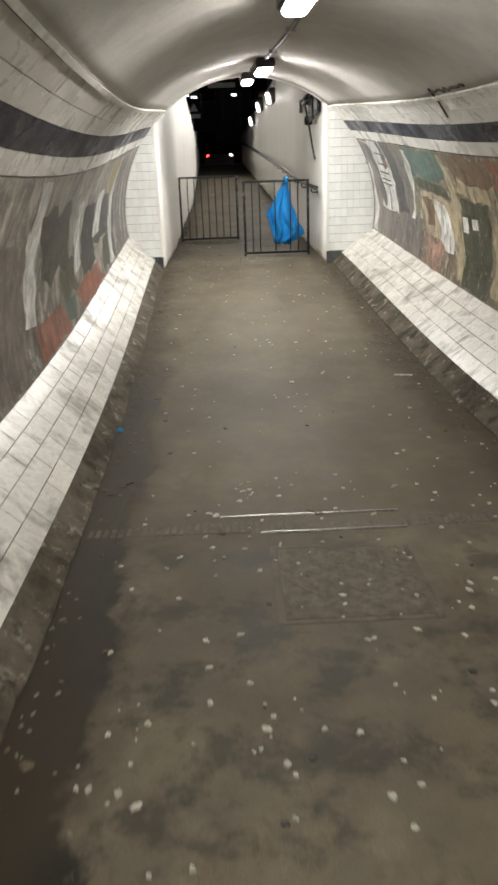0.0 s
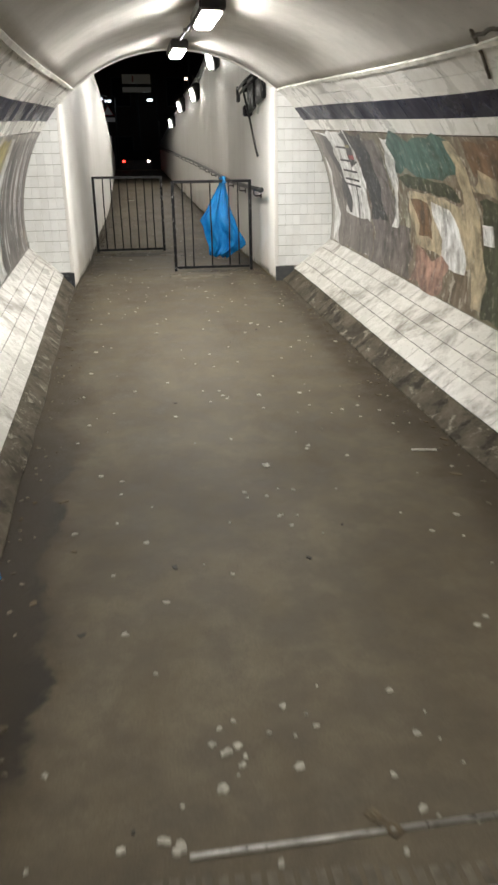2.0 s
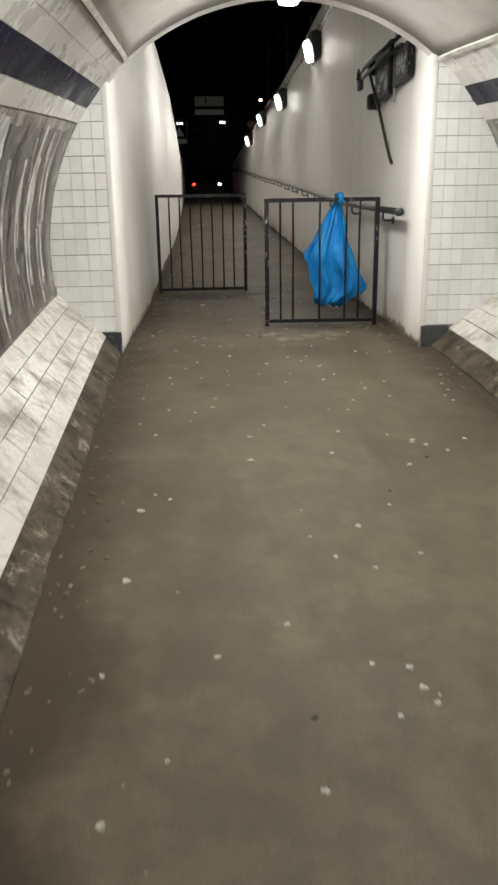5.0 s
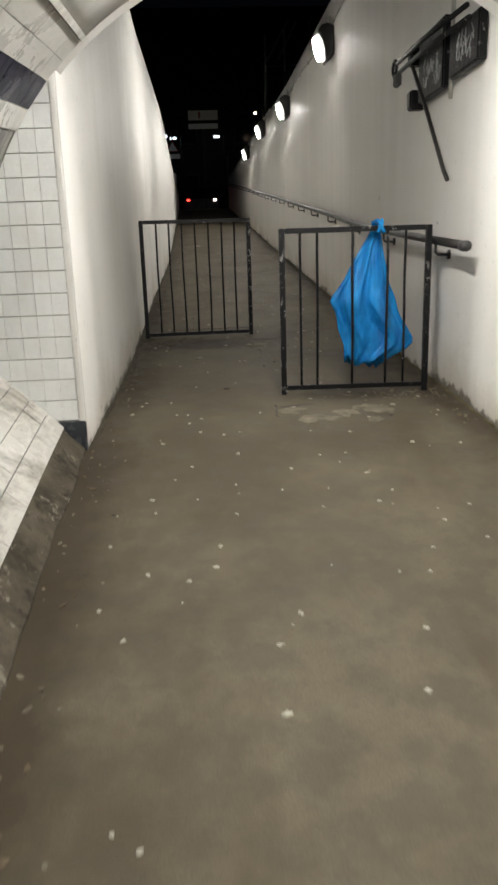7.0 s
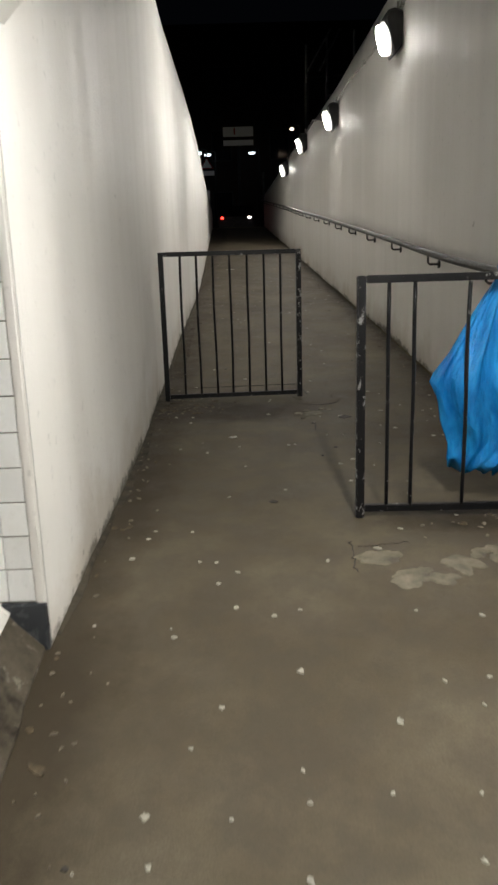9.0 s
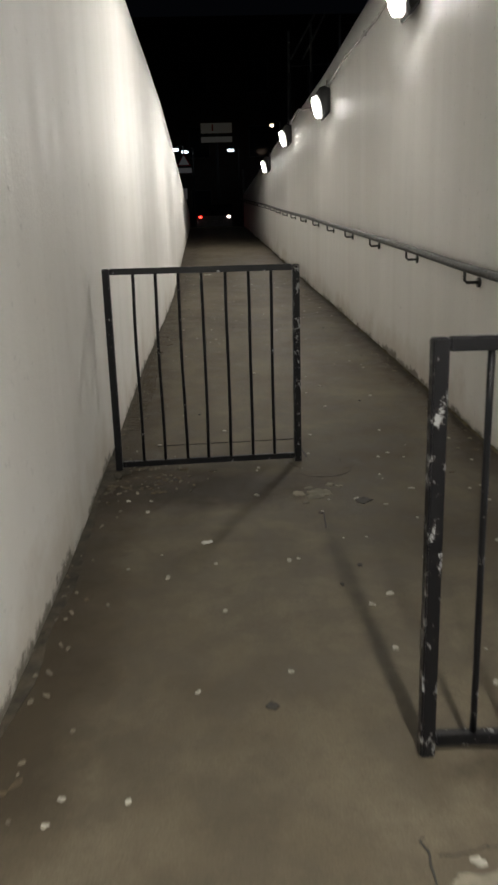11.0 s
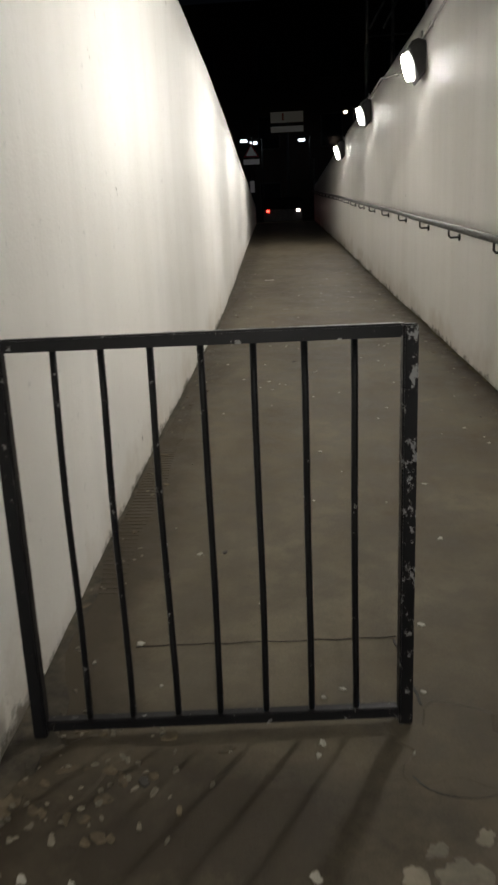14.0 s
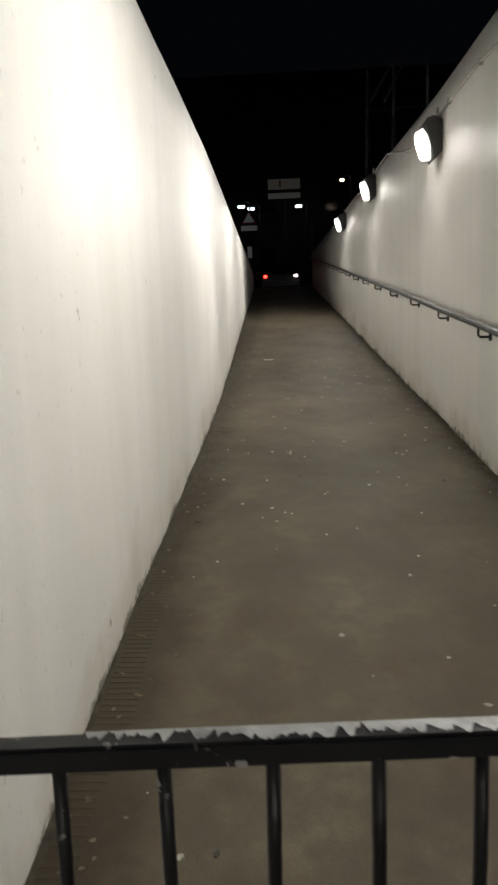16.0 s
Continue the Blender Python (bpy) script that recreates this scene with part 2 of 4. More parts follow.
# ---- mesh helpers ----
def finish(ob, bm, mat, smooth=False):
    bmesh.ops.recalc_face_normals(bm, faces=bm.faces)
    bm.to_mesh(ob.data)
    bm.free()
    if smooth:
        for p in ob.data.polygons:
            p.use_smooth = True
    ob.data.materials.append(mat)
    return ob


def part(name, bm, mat, parent=None, label="", smooth=False):
    ob = finish(new(name, bpy.data.meshes.new(name)), bm, mat, smooth)
    if parent is not None:
        ob.parent = parent
    return tagged(ob, label)


def thing(name, label, category, group="", at=(0, 0, 0)):
    ob = new(name)
    ob.empty_display_size = 0.1
    ob.matrix_basis = Matrix.Translation(at)
    return tagged(ob, label, category, group)


def structure(name, bm, mat, label, category, smooth=False):
    return tagged(part(name, bm, mat, None, "", smooth), label, category, "", "structure")


def box(bm, lo, hi, m=None, bevel=0.0):
    g = bmesh.ops.create_cube(bm, size=1)
    c = [(a + b) / 2 for a, b in zip(lo, hi)]
    s = [b - a for a, b in zip(lo, hi)]
    t = Matrix.Translation(c) @ Matrix.Diagonal((*s, 1))
    bmesh.ops.transform(bm, matrix=(m @ t) if m else t, verts=g["verts"])
    if bevel:
        es = {e for v in g["verts"] for e in v.link_edges}
        bmesh.ops.bevel(bm, geom=list(es), offset=bevel, segments=2, affect="EDGES")
    return bm


def tube(bm, pts, r, n=12):
    """A round bar along a line of points."""
    pts = [Vector(p) for p in pts]
    rings = []
    for i, p in enumerate(pts):
        d = (pts[min(i + 1, len(pts) - 1)] - pts[max(i - 1, 0)]).normalized()
        q = Vector((0, 0, 1)).rotation_difference(d) if i == 0 else last.rotation_difference(d) @ q
        last = d
        rings.append([bm.verts.new(p + q @ Vector((r * math.cos(a), r * math.sin(a), 0))) for a in (2 * math.pi * k / n for k in range(n))])
    for a, b in zip(rings, rings[1:]):
        for k in range(n):
            bm.faces.new((a[k], a[(k + 1) % n], b[(k + 1) % n], b[k]))
    bm.faces.new(rings[0][::-1])
    bm.faces.new(rings[-1])
    return bm


def loft(bm, sections):
    """Closed rings of equal length joined into a solid."""
    rings = [[bm.verts.new(p) for p in s] for s in sections]
    n = len(rings[0])
    for a, b in zip(rings, rings[1:]):
        for k in range(n):
            bm.faces.new((a[k], a[(k + 1) % n], b[(k + 1) % n], b[k]))
    bm.faces.new(rings[0][::-1])
    bm.faces.new(rings[-1])
    return bm


# ---- plan ----
FLOOR = [(-6, -0.20), (3.6, -0.218), (4.4, -0.22), (5.05, -0.202), (5.7, -0.175), (6.8, -0.095), (8.1, 0.045), (9.4, 0.205), (11.4, 0.44),
         (14.4, 0.625), (16.2, 0.80), (18.7, 1.025), (20.5, 1.18), (22.7, 1.40), (25.5, 1.70), (29.7, 2.17), (41.0, 3.36), (60, 3.36)]
YS, ZS = [p[0] for p in FLOOR], [p[1] for p in FLOOR]


def fz(y):
    """The floor's height; a gentle dip in the tunnel, then the ramp."""
    return float(np.mean([np.interp(y + d, YS, ZS) for d in (-0.5, -0.25, 0.0, 0.25, 0.5)]))


PORTAL, BACK, TOP_Y = 11.35, -4.0, 41.0
CX, RISE, R = 0.13, 0.66, 1.61        # the tube's axis, its height over the floor, its radius
LEFT, RIGHT = -1.06, 1.12
FOOT = {-1: 1.18, 1: 1.07}           # and the kerb's foot
LEDGE = {-1: 1.285, 1: 1.205}         # how far the tiled ledge's foot lies from the axis


def drift(y):
    """The ramp swings slightly off the tunnel's line."""
    return -0.019 * max(0.0, y - 21.0)


def axis_x(y):
    """The tunnel's axis: it runs slightly across the ramp's line."""
    return CX + 0.024 * (PORTAL - y)


def tube_point(y, deg, r=R):
    a = radians(deg)
    return (axis_x(y) + r * math.cos(a), y, fz(y) + RISE + r * math.sin(a))


def steps(a, b, d):
    n = max(1, round((b - a) / d))
    return [a + (b - a) * i / n for i in range(n + 1)]


def shell(d0, d1, r0, r1, y0, y1, dd=4.0, dy=0.35):
    """A curved slab of the tube between two angles and two radii."""
    bm = bmesh.new()
    angs = steps(d0, d1, dd)
    loft(bm, [[tube_point(y, a, r0) for a in angs] + [tube_point(y, a, r1) for a in reversed(angs)] for y in steps(y0, y1, dy)])
    return bm


# ---- floor ----
bm = bmesh.new()
rows_y = steps(-4.2, 17.0, 0.12) + steps(17.0, TOP_Y, 0.4)[1:]
cols = steps(-1.75, 2.15, 0.15)
grid = []
for y in rows_y:
    grid.append([bm.verts.new((x + drift(y), y, fz(y) + 0.0015 * noise.noise((x * 1.6, y * 1.1, 0)) + 0.001 * noise.noise((x * 5, y * 5, 3)))) for x in cols])
for a, b in zip(grid, grid[1:]):
    for i in range(len(cols) - 1):
        bm.faces.new((a[i], a[i + 1], b[i + 1], b[i]))
structure("floor", bm, ASPHALT, "brown-grey worn tarmac path, damp along one edge, spotted with gum", "floor", True)

# ---- tunnel ----
structure("ceiling", shell(50, 130, R, R + 0.22, BACK, PORTAL), VAULT_PAINT, "grey-white painted barrel vault of the subway tunnel", "ceiling", False)
for p in bpy.data.objects["ceiling"].data.polygons:
    p.use_smooth = len(p.vertices) == 4
WALLS = {}
for side, d0, d1 in (("right", -9, 50), ("left", 130, 189)):
    WALLS[side] = structure("wall_" + side, shell(d0, d1, R + 0.012, R + 0.22, BACK, PORTAL), PALE_GROUT, "curved subway wall, tiled above and painted below", "wall")
    sgn = 1 if side == "right" else -1
    mid = 50.4 if sgn > 0 else 129.6
    structure("trim_" + side, shell(mid - 0.5, mid + 0.5, R - 0.018, R + 0.01, BACK, PORTAL - 0.02, 0.5), TRIM, "thin off-white moulding under the vault", "trim")
    # the kerb: a low leaning strip of stained concrete
    bm = bmesh.new()
    secs = []
    for y in steps(BACK, PORTAL - 0.01, 0.09):
        z = fz(y)
        w = 0.02 * noise.noise((y * 1.7, sgn * 3, 0)) + 0.012 * noise.noise((y * 6, sgn * 3, 4))
        h = 0.012 * noise.noise((y * 4, sgn * 5, 2))
        secs.append([(axis_x(y) + sgn * (FOOT[sgn] - 0.01 + w), y, z - 0.08), (axis_x(y) + sgn * (FOOT[sgn] + w), y, z + 0.012), (axis_x(y) + sgn * (0.4 * FOOT[sgn] + 0.6 * LEDGE[sgn] + 0.6 * w + h), y, z + 0.075 + h),
                     (axis_x(y) + sgn * (LEDGE[sgn] + 0.003), y, z + 0.128), (axis_x(y) + sgn * 1.70, y, z + 0.128), (axis_x(y) + sgn * 1.70, y, z - 0.08)])
    structure("kerb_" + side, loft(bm, secs), KERB, "rough stained concrete kerb below the tiled ledge", "kerb")
    # the leaning ledge behind its tiles
    bm = bmesh.new()
    secs = []
    for y in steps(BACK, PORTAL - 0.012, 0.35):
        z = fz(y)
        secs.append([(axis_x(y) + sgn * (LEDGE[sgn] + 0.008), y, z + 0.120), (axis_x(y) + sgn * 1.598, y, z + 0.408), (axis_x(y) + sgn * 1.75, y, z + 0.408), (axis_x(y) + sgn * 1.75, y, z + 0.120)])
    WALLS["ledge_" + side] = structure("ledge_" + side, loft(bm, secs), GROUT, "grimy white tiled ledge sloping up to the mural", "ledge")

# the end of the tunnel: headwall over the arch, and side pieces
bm = bmesh.new()
zc = fz(PORTAL) + RISE
arc = [(CX + (R + 0.006) * math.cos(radians(a)), zc + (R + 0.006) * math.sin(radians(a))) for a in steps(-14, 194, 4)]
outer = [(2.4, 0.2), (2.4, 3.45), (-2.2, 3.45), (-2.2, 0.2)]


def plate(bm, ring, y0, y1):
    a = [bm.verts.new((x, y0, z)) for x, z in ring]
    b = [bm.verts.new((x, y1, z)) for x, z in ring]
    bm.faces.new(a)
    bm.faces.new(b[::-1])
    for i in range(len(ring)):
        j = (i + 1) % len(ring)
        bm.faces.new((a[i], b[i], b[j], a[j]))


for i in range(len(arc) - 1):
    a, b = arc[i], arc[i + 1]

    def out(p):
        d = Vector((p[0] - CX, p[1] - zc)).normalized()
        k = min(2.25 / max(abs(d.x), 1e-6), 2.3 / max(abs(d.y), 1e-6))
        return (CX + d.x * k, zc + d.y * k)
    plate(bm, [a, b, out(b), out(a)], PORTAL + 0.002, PORTAL + 0.12)
structure("headwall", bm, WALL_PAINT, "painted concrete headwall round the tunnel mouth", "wall")
# added wall, never in view, that closes the tunnel behind the camera
bm = box(bmesh.new(), (-2.2, BACK - 0.2, -0.6), (2.6, BACK, 2.6))
structure("wall_back", bm, VAULT_PAINT, "unseen plain wall added to close the tunnel's back end", "wall")

# ---- ramp walls ----


def bow(y, sgn):
    """How far the left wall's old plaster wanders from its line."""
    return float(np.interp(y, (11.35, 12.0, 13.2, 14.5, 17.0), (0.025, 0.04, 0.05, 0.03, 0.0))) if sgn < 0 else 0.0



def ramp_wall(name, sgn, base, top):
    bm = bmesh.new()
    secs = []
    for y in steps(PORTAL, TOP_Y, 0.5):
        x, t = base + drift(y) + bow(y, sgn), top(y)
        fade = min(1.0, (y - PORTAL) / 2.0)
        w = 0.006 * fade * noise.noise((y * 0.7, sgn, 0))
        zs = [fz(y) - 0.3 + (t - fz(y) + 0.3) * k / 10 for k in range(11)]
        face = [(x + w + 0.007 * fade * noise.noise((y * 0.8, z * 0.9, sgn * 4)), y, z) for z in zs]
        secs.append(face + [(x + sgn * 0.3, y, t), (x + sgn * 0.3, y, zs[0])])
    ob = structure(name, loft(bm, secs), RAMP_PAINT, "tall white-painted ramp wall, stained brown along its foot", "wall", False)
    rise = ob.data.attributes.new("rise", "FLOAT", "POINT")
    for v, d in zip(ob.data.vertices, rise.data):
        d.value = v.co.z - fz(v.co.y)
    return ob


def top_left(y):
    return 3.80 + 0.006 * (y - 17)


def top_right(y):
    return 4.06 + 0.022 * (y - 16.75)


for ob in (ramp_wall("wall_ramp_left", -1, LEFT, top_left), ramp_wall("wall_ramp_right", 1, RIGHT, top_right)):
    for p in ob.data.polygons:
        p.use_smooth = abs(p.normal.x) > 0.9
# grime where the ramp's walls meet the path
for side, sgn, base in (("left", 1, LEFT), ("right", -1, RIGHT)):
    bm = bmesh.new()
    secs = []
    for y in steps(PORTAL + 0.05, 36, 0.11):
        x, z = base + drift(y) + bow(y, -sgn), fz(y)
        w = -0.008 + 0.03 * abs(noise.noise((y * 2.1, sgn * 7, 0))) + 0.035 * max(0, noise.noise((y * 0.6, sgn * 9, 0)))
        w += 0.10 * max(0.0, 0.25 + noise.noise((y * 1.9, sgn * 3, 6))) if sgn > 0 and 12.4 < y < 15.4 else 0.0
        g = max(0.0, (0.09 if sgn > 0 else 0.14) * noise.noise((y * 1.3, sgn * 4, 2)) + 0.035 * noise.noise((y * 6, sgn, 1)))
        secs.append([(x - sgn * 0.02, y, z - 0.02), (x - sgn * 0.02, y, z + 0.004 + 0.4 * g), (x + sgn * 0.008, y, z + 0.003 + 0.3 * g), (x + sgn * (0.018 + w), y, z + 0.002 + 0.1 * g), (x + sgn * (0.018 + w), y, z - 0.02)])
    tagged(part("grime_" + side, loft(bm, secs), DIRT if side == "left" else MOSS, None), "strip of black grit and moss along the wall foot", "grime", "", "stuff")

# ---- guard rails ----


def guard_rail(label, x0, y0, x1, y1, z0, z1, ground, bars, post=0.036, worn=(0.05, 0.95)):
    """A steel frame of two posts and two rails with upright bars."""
    ob = thing("guard_rail", label, "guard rail", "staggered guard rails", ((x0 + x1) / 2, (y0 + y1) / 2, ground))
    inv = Matrix.Translation(-ob.matrix_basis.translation)
    d = Vector((x1 - x0, y1 - y0, 0))
    ln = d.length
    m = inv @ Matrix.Translation((x0, y0, 0)) @ Matrix.Rotation(math.atan2(d.y, d.x), 4, "Z")
    h = post / 2
    for x, paint in ((0, BLACK if x0 < 0 else BLACK_WORN), (ln, BLACK_WORN if x0 < 0 else BLACK)):
        part("post", box(bmesh.new(), (x - h, -h, ground - 0.06), (x + h, h, z1), m, 0.004), paint, ob)
    part("top_rail", box(bmesh.new(), (h + 0.001, -h + 0.002, z1 - 0.03), (ln - h - 0.001, h - 0.002, z1 + 0.001), m, 0.004), BLACK, ob, "black rail with paint chipped to grey metal")
    part("bottom_rail", box(bmesh.new(), (h + 0.001, -0.015, z0 + 0.004), (ln - h - 0.001, 0.015, z0 + 0.034), m, 0.003), BLACK, ob)
    bm = bmesh.new()
    n = 150
    lo, hi = [], []
    for k in range(n + 1):
        u = worn[0] + (worn[1] - worn[0]) * k / n
        e = max(-h * 0.8, min(h * 0.95, -h * 0.2 + 0.03 * noise.noise((u * 17, x0, 1)) + 0.022 * noise.noise((u * 75, x0, 4)) + 0.012 * noise.noise((u * 190, x0, 7)) + 0.02 * (0.5 - k / n)))
        lo.append(bm.verts.new(m @ Vector((u * ln, e, z1 + 0.0022))))
        hi.append(bm.verts.new(m @ Vector((u * ln, h - 0.003, z1 + 0.0022))))
    for k in range(n):
        bm.faces.new((lo[k], lo[k + 1], hi[k + 1], hi[k]))
    part("bare_metal", bm, BARE, ob, "bright bare metal where the paint has flaked")
    for b in bars:
        bm = bmesh.new()
        n = 8
        pts = []
        for k in range(n + 1):
            z = z0 + 0.03 + (z1 - 0.03 - z0 - 0.03) * k / n
            pts.append(m @ Vector((b * ln + 0.006 * noise.noise((b * 31, z * 2, x0)), 0.004 * noise.noise((b * 17, z * 2, 5)), z)))
        tube(bm, pts, 0.0085, 8)
        part("bar", bm, BLACK, ob, "", True)
    return ob


guard_rail("black-painted steel guard rail with seven bars by the white wall", -0.955, 14.43, 0.005, 14.49, 0.655, 1.685, fz(14.45), [0.137, 0.255, 0.376, 0.496, 0.622, 0.747, 0.866], 0.036, (0.4, 0.985))
guard_rail("black chipped guard rail with missing bars and a tied blue bag", 0.075, 12.25, 0.975, 12.215, 0.515, 1.512, fz(12.23), [0.125, 0.24, 0.485, 0.72, 0.845])

# ---- blue bag ----
bm = bmesh.new()
secs = []
NB = 72
for k in range(25):
    u = k / 24
    z = 1.515 - 0.86 * u
    lo = float(np.interp(u, (0, 0.2, 0.42, 0.54, 0.66, 0.8, 0.9, 1.0), (0.652, 0.555, 0.45, 0.395, 0.42, 0.47, 0.488, 0.488)))
    hi = float(np.interp(u, (0, 0.2, 0.42, 0.54, 0.66, 0.82, 0.88, 0.94, 1.0), (0.692, 0.725, 0.775, 0.815, 0.865, 0.955, 0.89, 0.77, 0.70)))
    cx, w = (lo + hi) / 2, (hi - lo) / 2
    dpt = 0.02 + 0.075 * math.sin(min(1, u * 1.1) * math.pi * 0.7)
    cy = 12.30 + 0.10 * u
    if k == 24:
        w, dpt = w * 0.97, dpt * 0.3
    ring = []
    for j in range(NB):
        a = 2 * math.pi * j / NB
        fold = 1 + (0.42 * (1 - 2 * abs(math.sin(a * 3.5 + 1.3 * u))) + 0.24 * (1 - 2 * abs(math.sin(a * 7 + 1.0 - 2 * u)))) * (0.55 + 0.45 * (1 - u))
        fold += 0.30 * noise.noise((math.cos(a) * 1.6, math.sin(a) * 1.6, u * 5))
        edge = 1 + 0.08 * noise.noise((math.cos(a), math.sin(a), u * 7 + 9))
        ring.append((cx + w * edge * math.cos(a), cy + dpt * fold * math.sin(a), z + 0.02 * u * math.cos(a - 2.6) + 0.05 * u ** 6 * noise.noise((math.cos(a) * 2.5, math.sin(a) * 2.5, 2.0))))
    secs.append(ring)
bag = tagged(part("plastic_bag", loft(bm, secs), BAG, None, "", True), "crumpled bright blue plastic refuse bag tied to the rail", "bag")
bm = bmesh.new()
for s in (-1, 1):
    tube(bm, [(0.672 + s * 0.012, 12.30, 1.49), (0.672 + s * 0.03, 12.275, 1.535), (0.672 + s * 0.012, 12.22, 1.545), (0.672 + s * 0.004, 12.185, 1.52), (0.672 - s * 0.02, 12.18, 1.47)], 0.012, 8)
bmesh.ops.create_icosphere(bm, subdivisions=2, radius=0.028, matrix=Matrix.Translation((0.672, 12.29, 1.505)))
part("knot", bm, BAG, bag, "knotted handles looped over the rail", True)

# ---- handrail on the ramp ----
rail = thing("handrail", "long dark tubular steel handrail on brackets along the wall", "handrail", "", (RIGHT, 11.7, fz(11.7)))
inv = Matrix.Translation(-rail.matrix_basis.translation)


def rail_z(y):
    return fz(y) + 0.92 + 0.015 * min(10, max(0, y - 12))


line = [(RIGHT - 0.09 + drift(y), y, rail_z(y)) for y in steps(11.72, 40.5, 0.8)]
bm = tube(bmesh.new(), [inv @ Vector(p) for p in line], 0.025, 14)
part("rail_tube", bm, RAIL_STEEL, rail, "", True)
bm = tube(bmesh.new(), [inv @ Vector((line[0][0], line[0][1] + d, line[0][2])) for d in (-0.012, 0.05)], 0.03, 14)
part("end_cap", bm, HOUSING, rail, "", True)
for i in range(22):
    y = 12.25 + 1.33 * i
    x, z = RIGHT + drift(y), rail_z(y)
    bm = tube(bmesh.new(), [inv @ Vector(p) for p in ((x - 0.09, y, z - 0.02), (x - 0.09, y, z - 0.07), (x - 0.075, y, z - 0.085), (x + 0.01, y, z - 0.085))], 0.009, 8)
    tube(bm, [inv @ Vector((x - 0.012, y, z - 0.085)), inv @ Vector((x + 0.01, y, z - 0.085))], 0.03, 12)
    part("bracket", bm, RAIL_STEEL, rail, "", True)

# ---- ramp lamps ----


def ramp_lamp():
    """A slanted bulkhead on the wall: a dark case with a lit face turned down and across."""
    ob = thing("wall_lamp", "dark grey bulkhead lamp glowing white on the ramp wall", "lamp", "lamps along the ramp wall")
    w = 0.13
    prof = [(0.0, 0.16), (-0.07, 0.185), (-0.13, 0.165), (-0.165, 0.12), (-0.165, 0.10), (-0.085, -0.185), (-0.075, -0.20), (0.0, -0.13)]
    bm = bmesh.new()
    ends = [(-w, 0.86), (-w + 0.03, 1.0), (w - 0.03, 1.0), (w, 0.86)]
    loft(bm, [[(x * k, y, z * k) for x, z in prof] for y, k in ends])
    part("housing", bm, HOUSING, ob)
    a, b = Vector((-0.164, 0, 0.095)), Vector((-0.088, 0, -0.18))
    d = (b - a).normalized()
    nrm = Vector((-abs(d.z), 0, -abs(d.x)))
    h, ln = w - 0.012, (b - a).length

    def outline(k, lift):
        """A rounded oblong parallel to the lamp's face."""
        pts = []
        for q in range(28):
            g = 2 * math.pi * q / 28
            cu, cv = math.cos(g), math.sin(g)
            u = math.copysign(abs(cu) ** 0.75, cu) * ln * 0.485 * k
            v = math.copysign(abs(cv) ** 0.75, cv) * h * k
            pts.append((a + b) / 2 + d * u + nrm * lift + Vector((0, v, 0)))
        return pts
    part("lens_body", loft(bmesh.new(), [outline(1.0, -0.012), outline(1.0, 0.012), outline(0.9, 0.05)]), LENS_GLOW, ob, "translucent white lens body")
    part("diffuser", loft(bmesh.new(), [outline(0.88, 0.048), outline(0.88, 0.053), outline(0.8, 0.06)]), RAMP_GLOW, ob, "glowing white diffuser")
    bm = tube(bmesh.new(), [(-0.02, 0, 0.16), (-0.02, 0, 0.27)], 0.012, 8)
    part("conduit_stub", bm, CONDUIT, ob)
    return ob


LAMPS = [(16.46, 3.60), (20.66, 3.72), (24.75, 4.03), (28.95, 4.10), (33.2, 4.17)]
first = ramp_lamp()
for i, (y, z) in enumerate(LAMPS):
    m = Matrix.Translation((RIGHT + drift(y) - 0.004, y, z))
    if i == 0:
        first.matrix_basis = m
    elif i < 4:
        copy_thing(first, m)
cable = thing("conduit", "thin painted cable conduit clipped along the wall top", "conduit", "", (RIGHT, 12.0, 3.8))
inv = Matrix.Translation(-cable.matrix_basis.translation)
knots = [(12.0, 3.72), (14.4, 3.80)] + [(y + d, z + 0.20) for y, z in LAMPS[:4] for d in (-1.2, 0.0, 1.3)]
bm = tube(bmesh.new(), [inv @ Vector((RIGHT + drift(y) - 0.016, y, z)) for y, z in knots], 0.011, 8)
part("conduit_tube", bm, CONDUIT, cable, "", True)
for y in steps(12.4, 30.0, 1.0):
    z = float(np.interp(y, [k[0] for k in knots], [k[1] for k in knots]))
    x = RIGHT + drift(y)
    part("clip", box(bmesh.new(), (x - 0.03, y - 0.015, z - 0.02), (x + 0.01, y + 0.015, z + 0.02), inv), CONDUIT, cable)

# ---- tunnel lamps ----


def tunnel_lamp(label="dark boxed bulkhead lamp glowing white under the vault", glow=TUNNEL_GLOW):
    ob = thing("ceiling_lamp", label, "lamp", "lamps under the tunnel vault")
    bm = box(bmesh.new(), (-0.078, -0.29, -0.018), (0.078, 0.29, 0.055), None, 0.012)
    part("housing", bm, HOUSING, ob)
    bm = bmesh.new()
    secs = []
    for y, k in ((-0.25, 0.82), (-0.235, 1.0), (0.235, 1.0), (0.25, 0.82)):
        secs.append([(-0.06 * k, y, 0.004), (-0.055 * k, y, -0.03 * k), (-0.04 * k, y, -0.04 * k), (0.04 * k, y, -0.04 * k), (0.055 * k, y, -0.03 * k), (0.06 * k, y, 0.004)])
    loft(bm, secs)
    part("diffuser", bm, glow, ob, "glowing white diffuser")
    part("stem", tube(bmesh.new(), [(0, 0, 0.08), (0, 0, 0.2)], 0.02, 10), HOUSING, ob)
    return ob


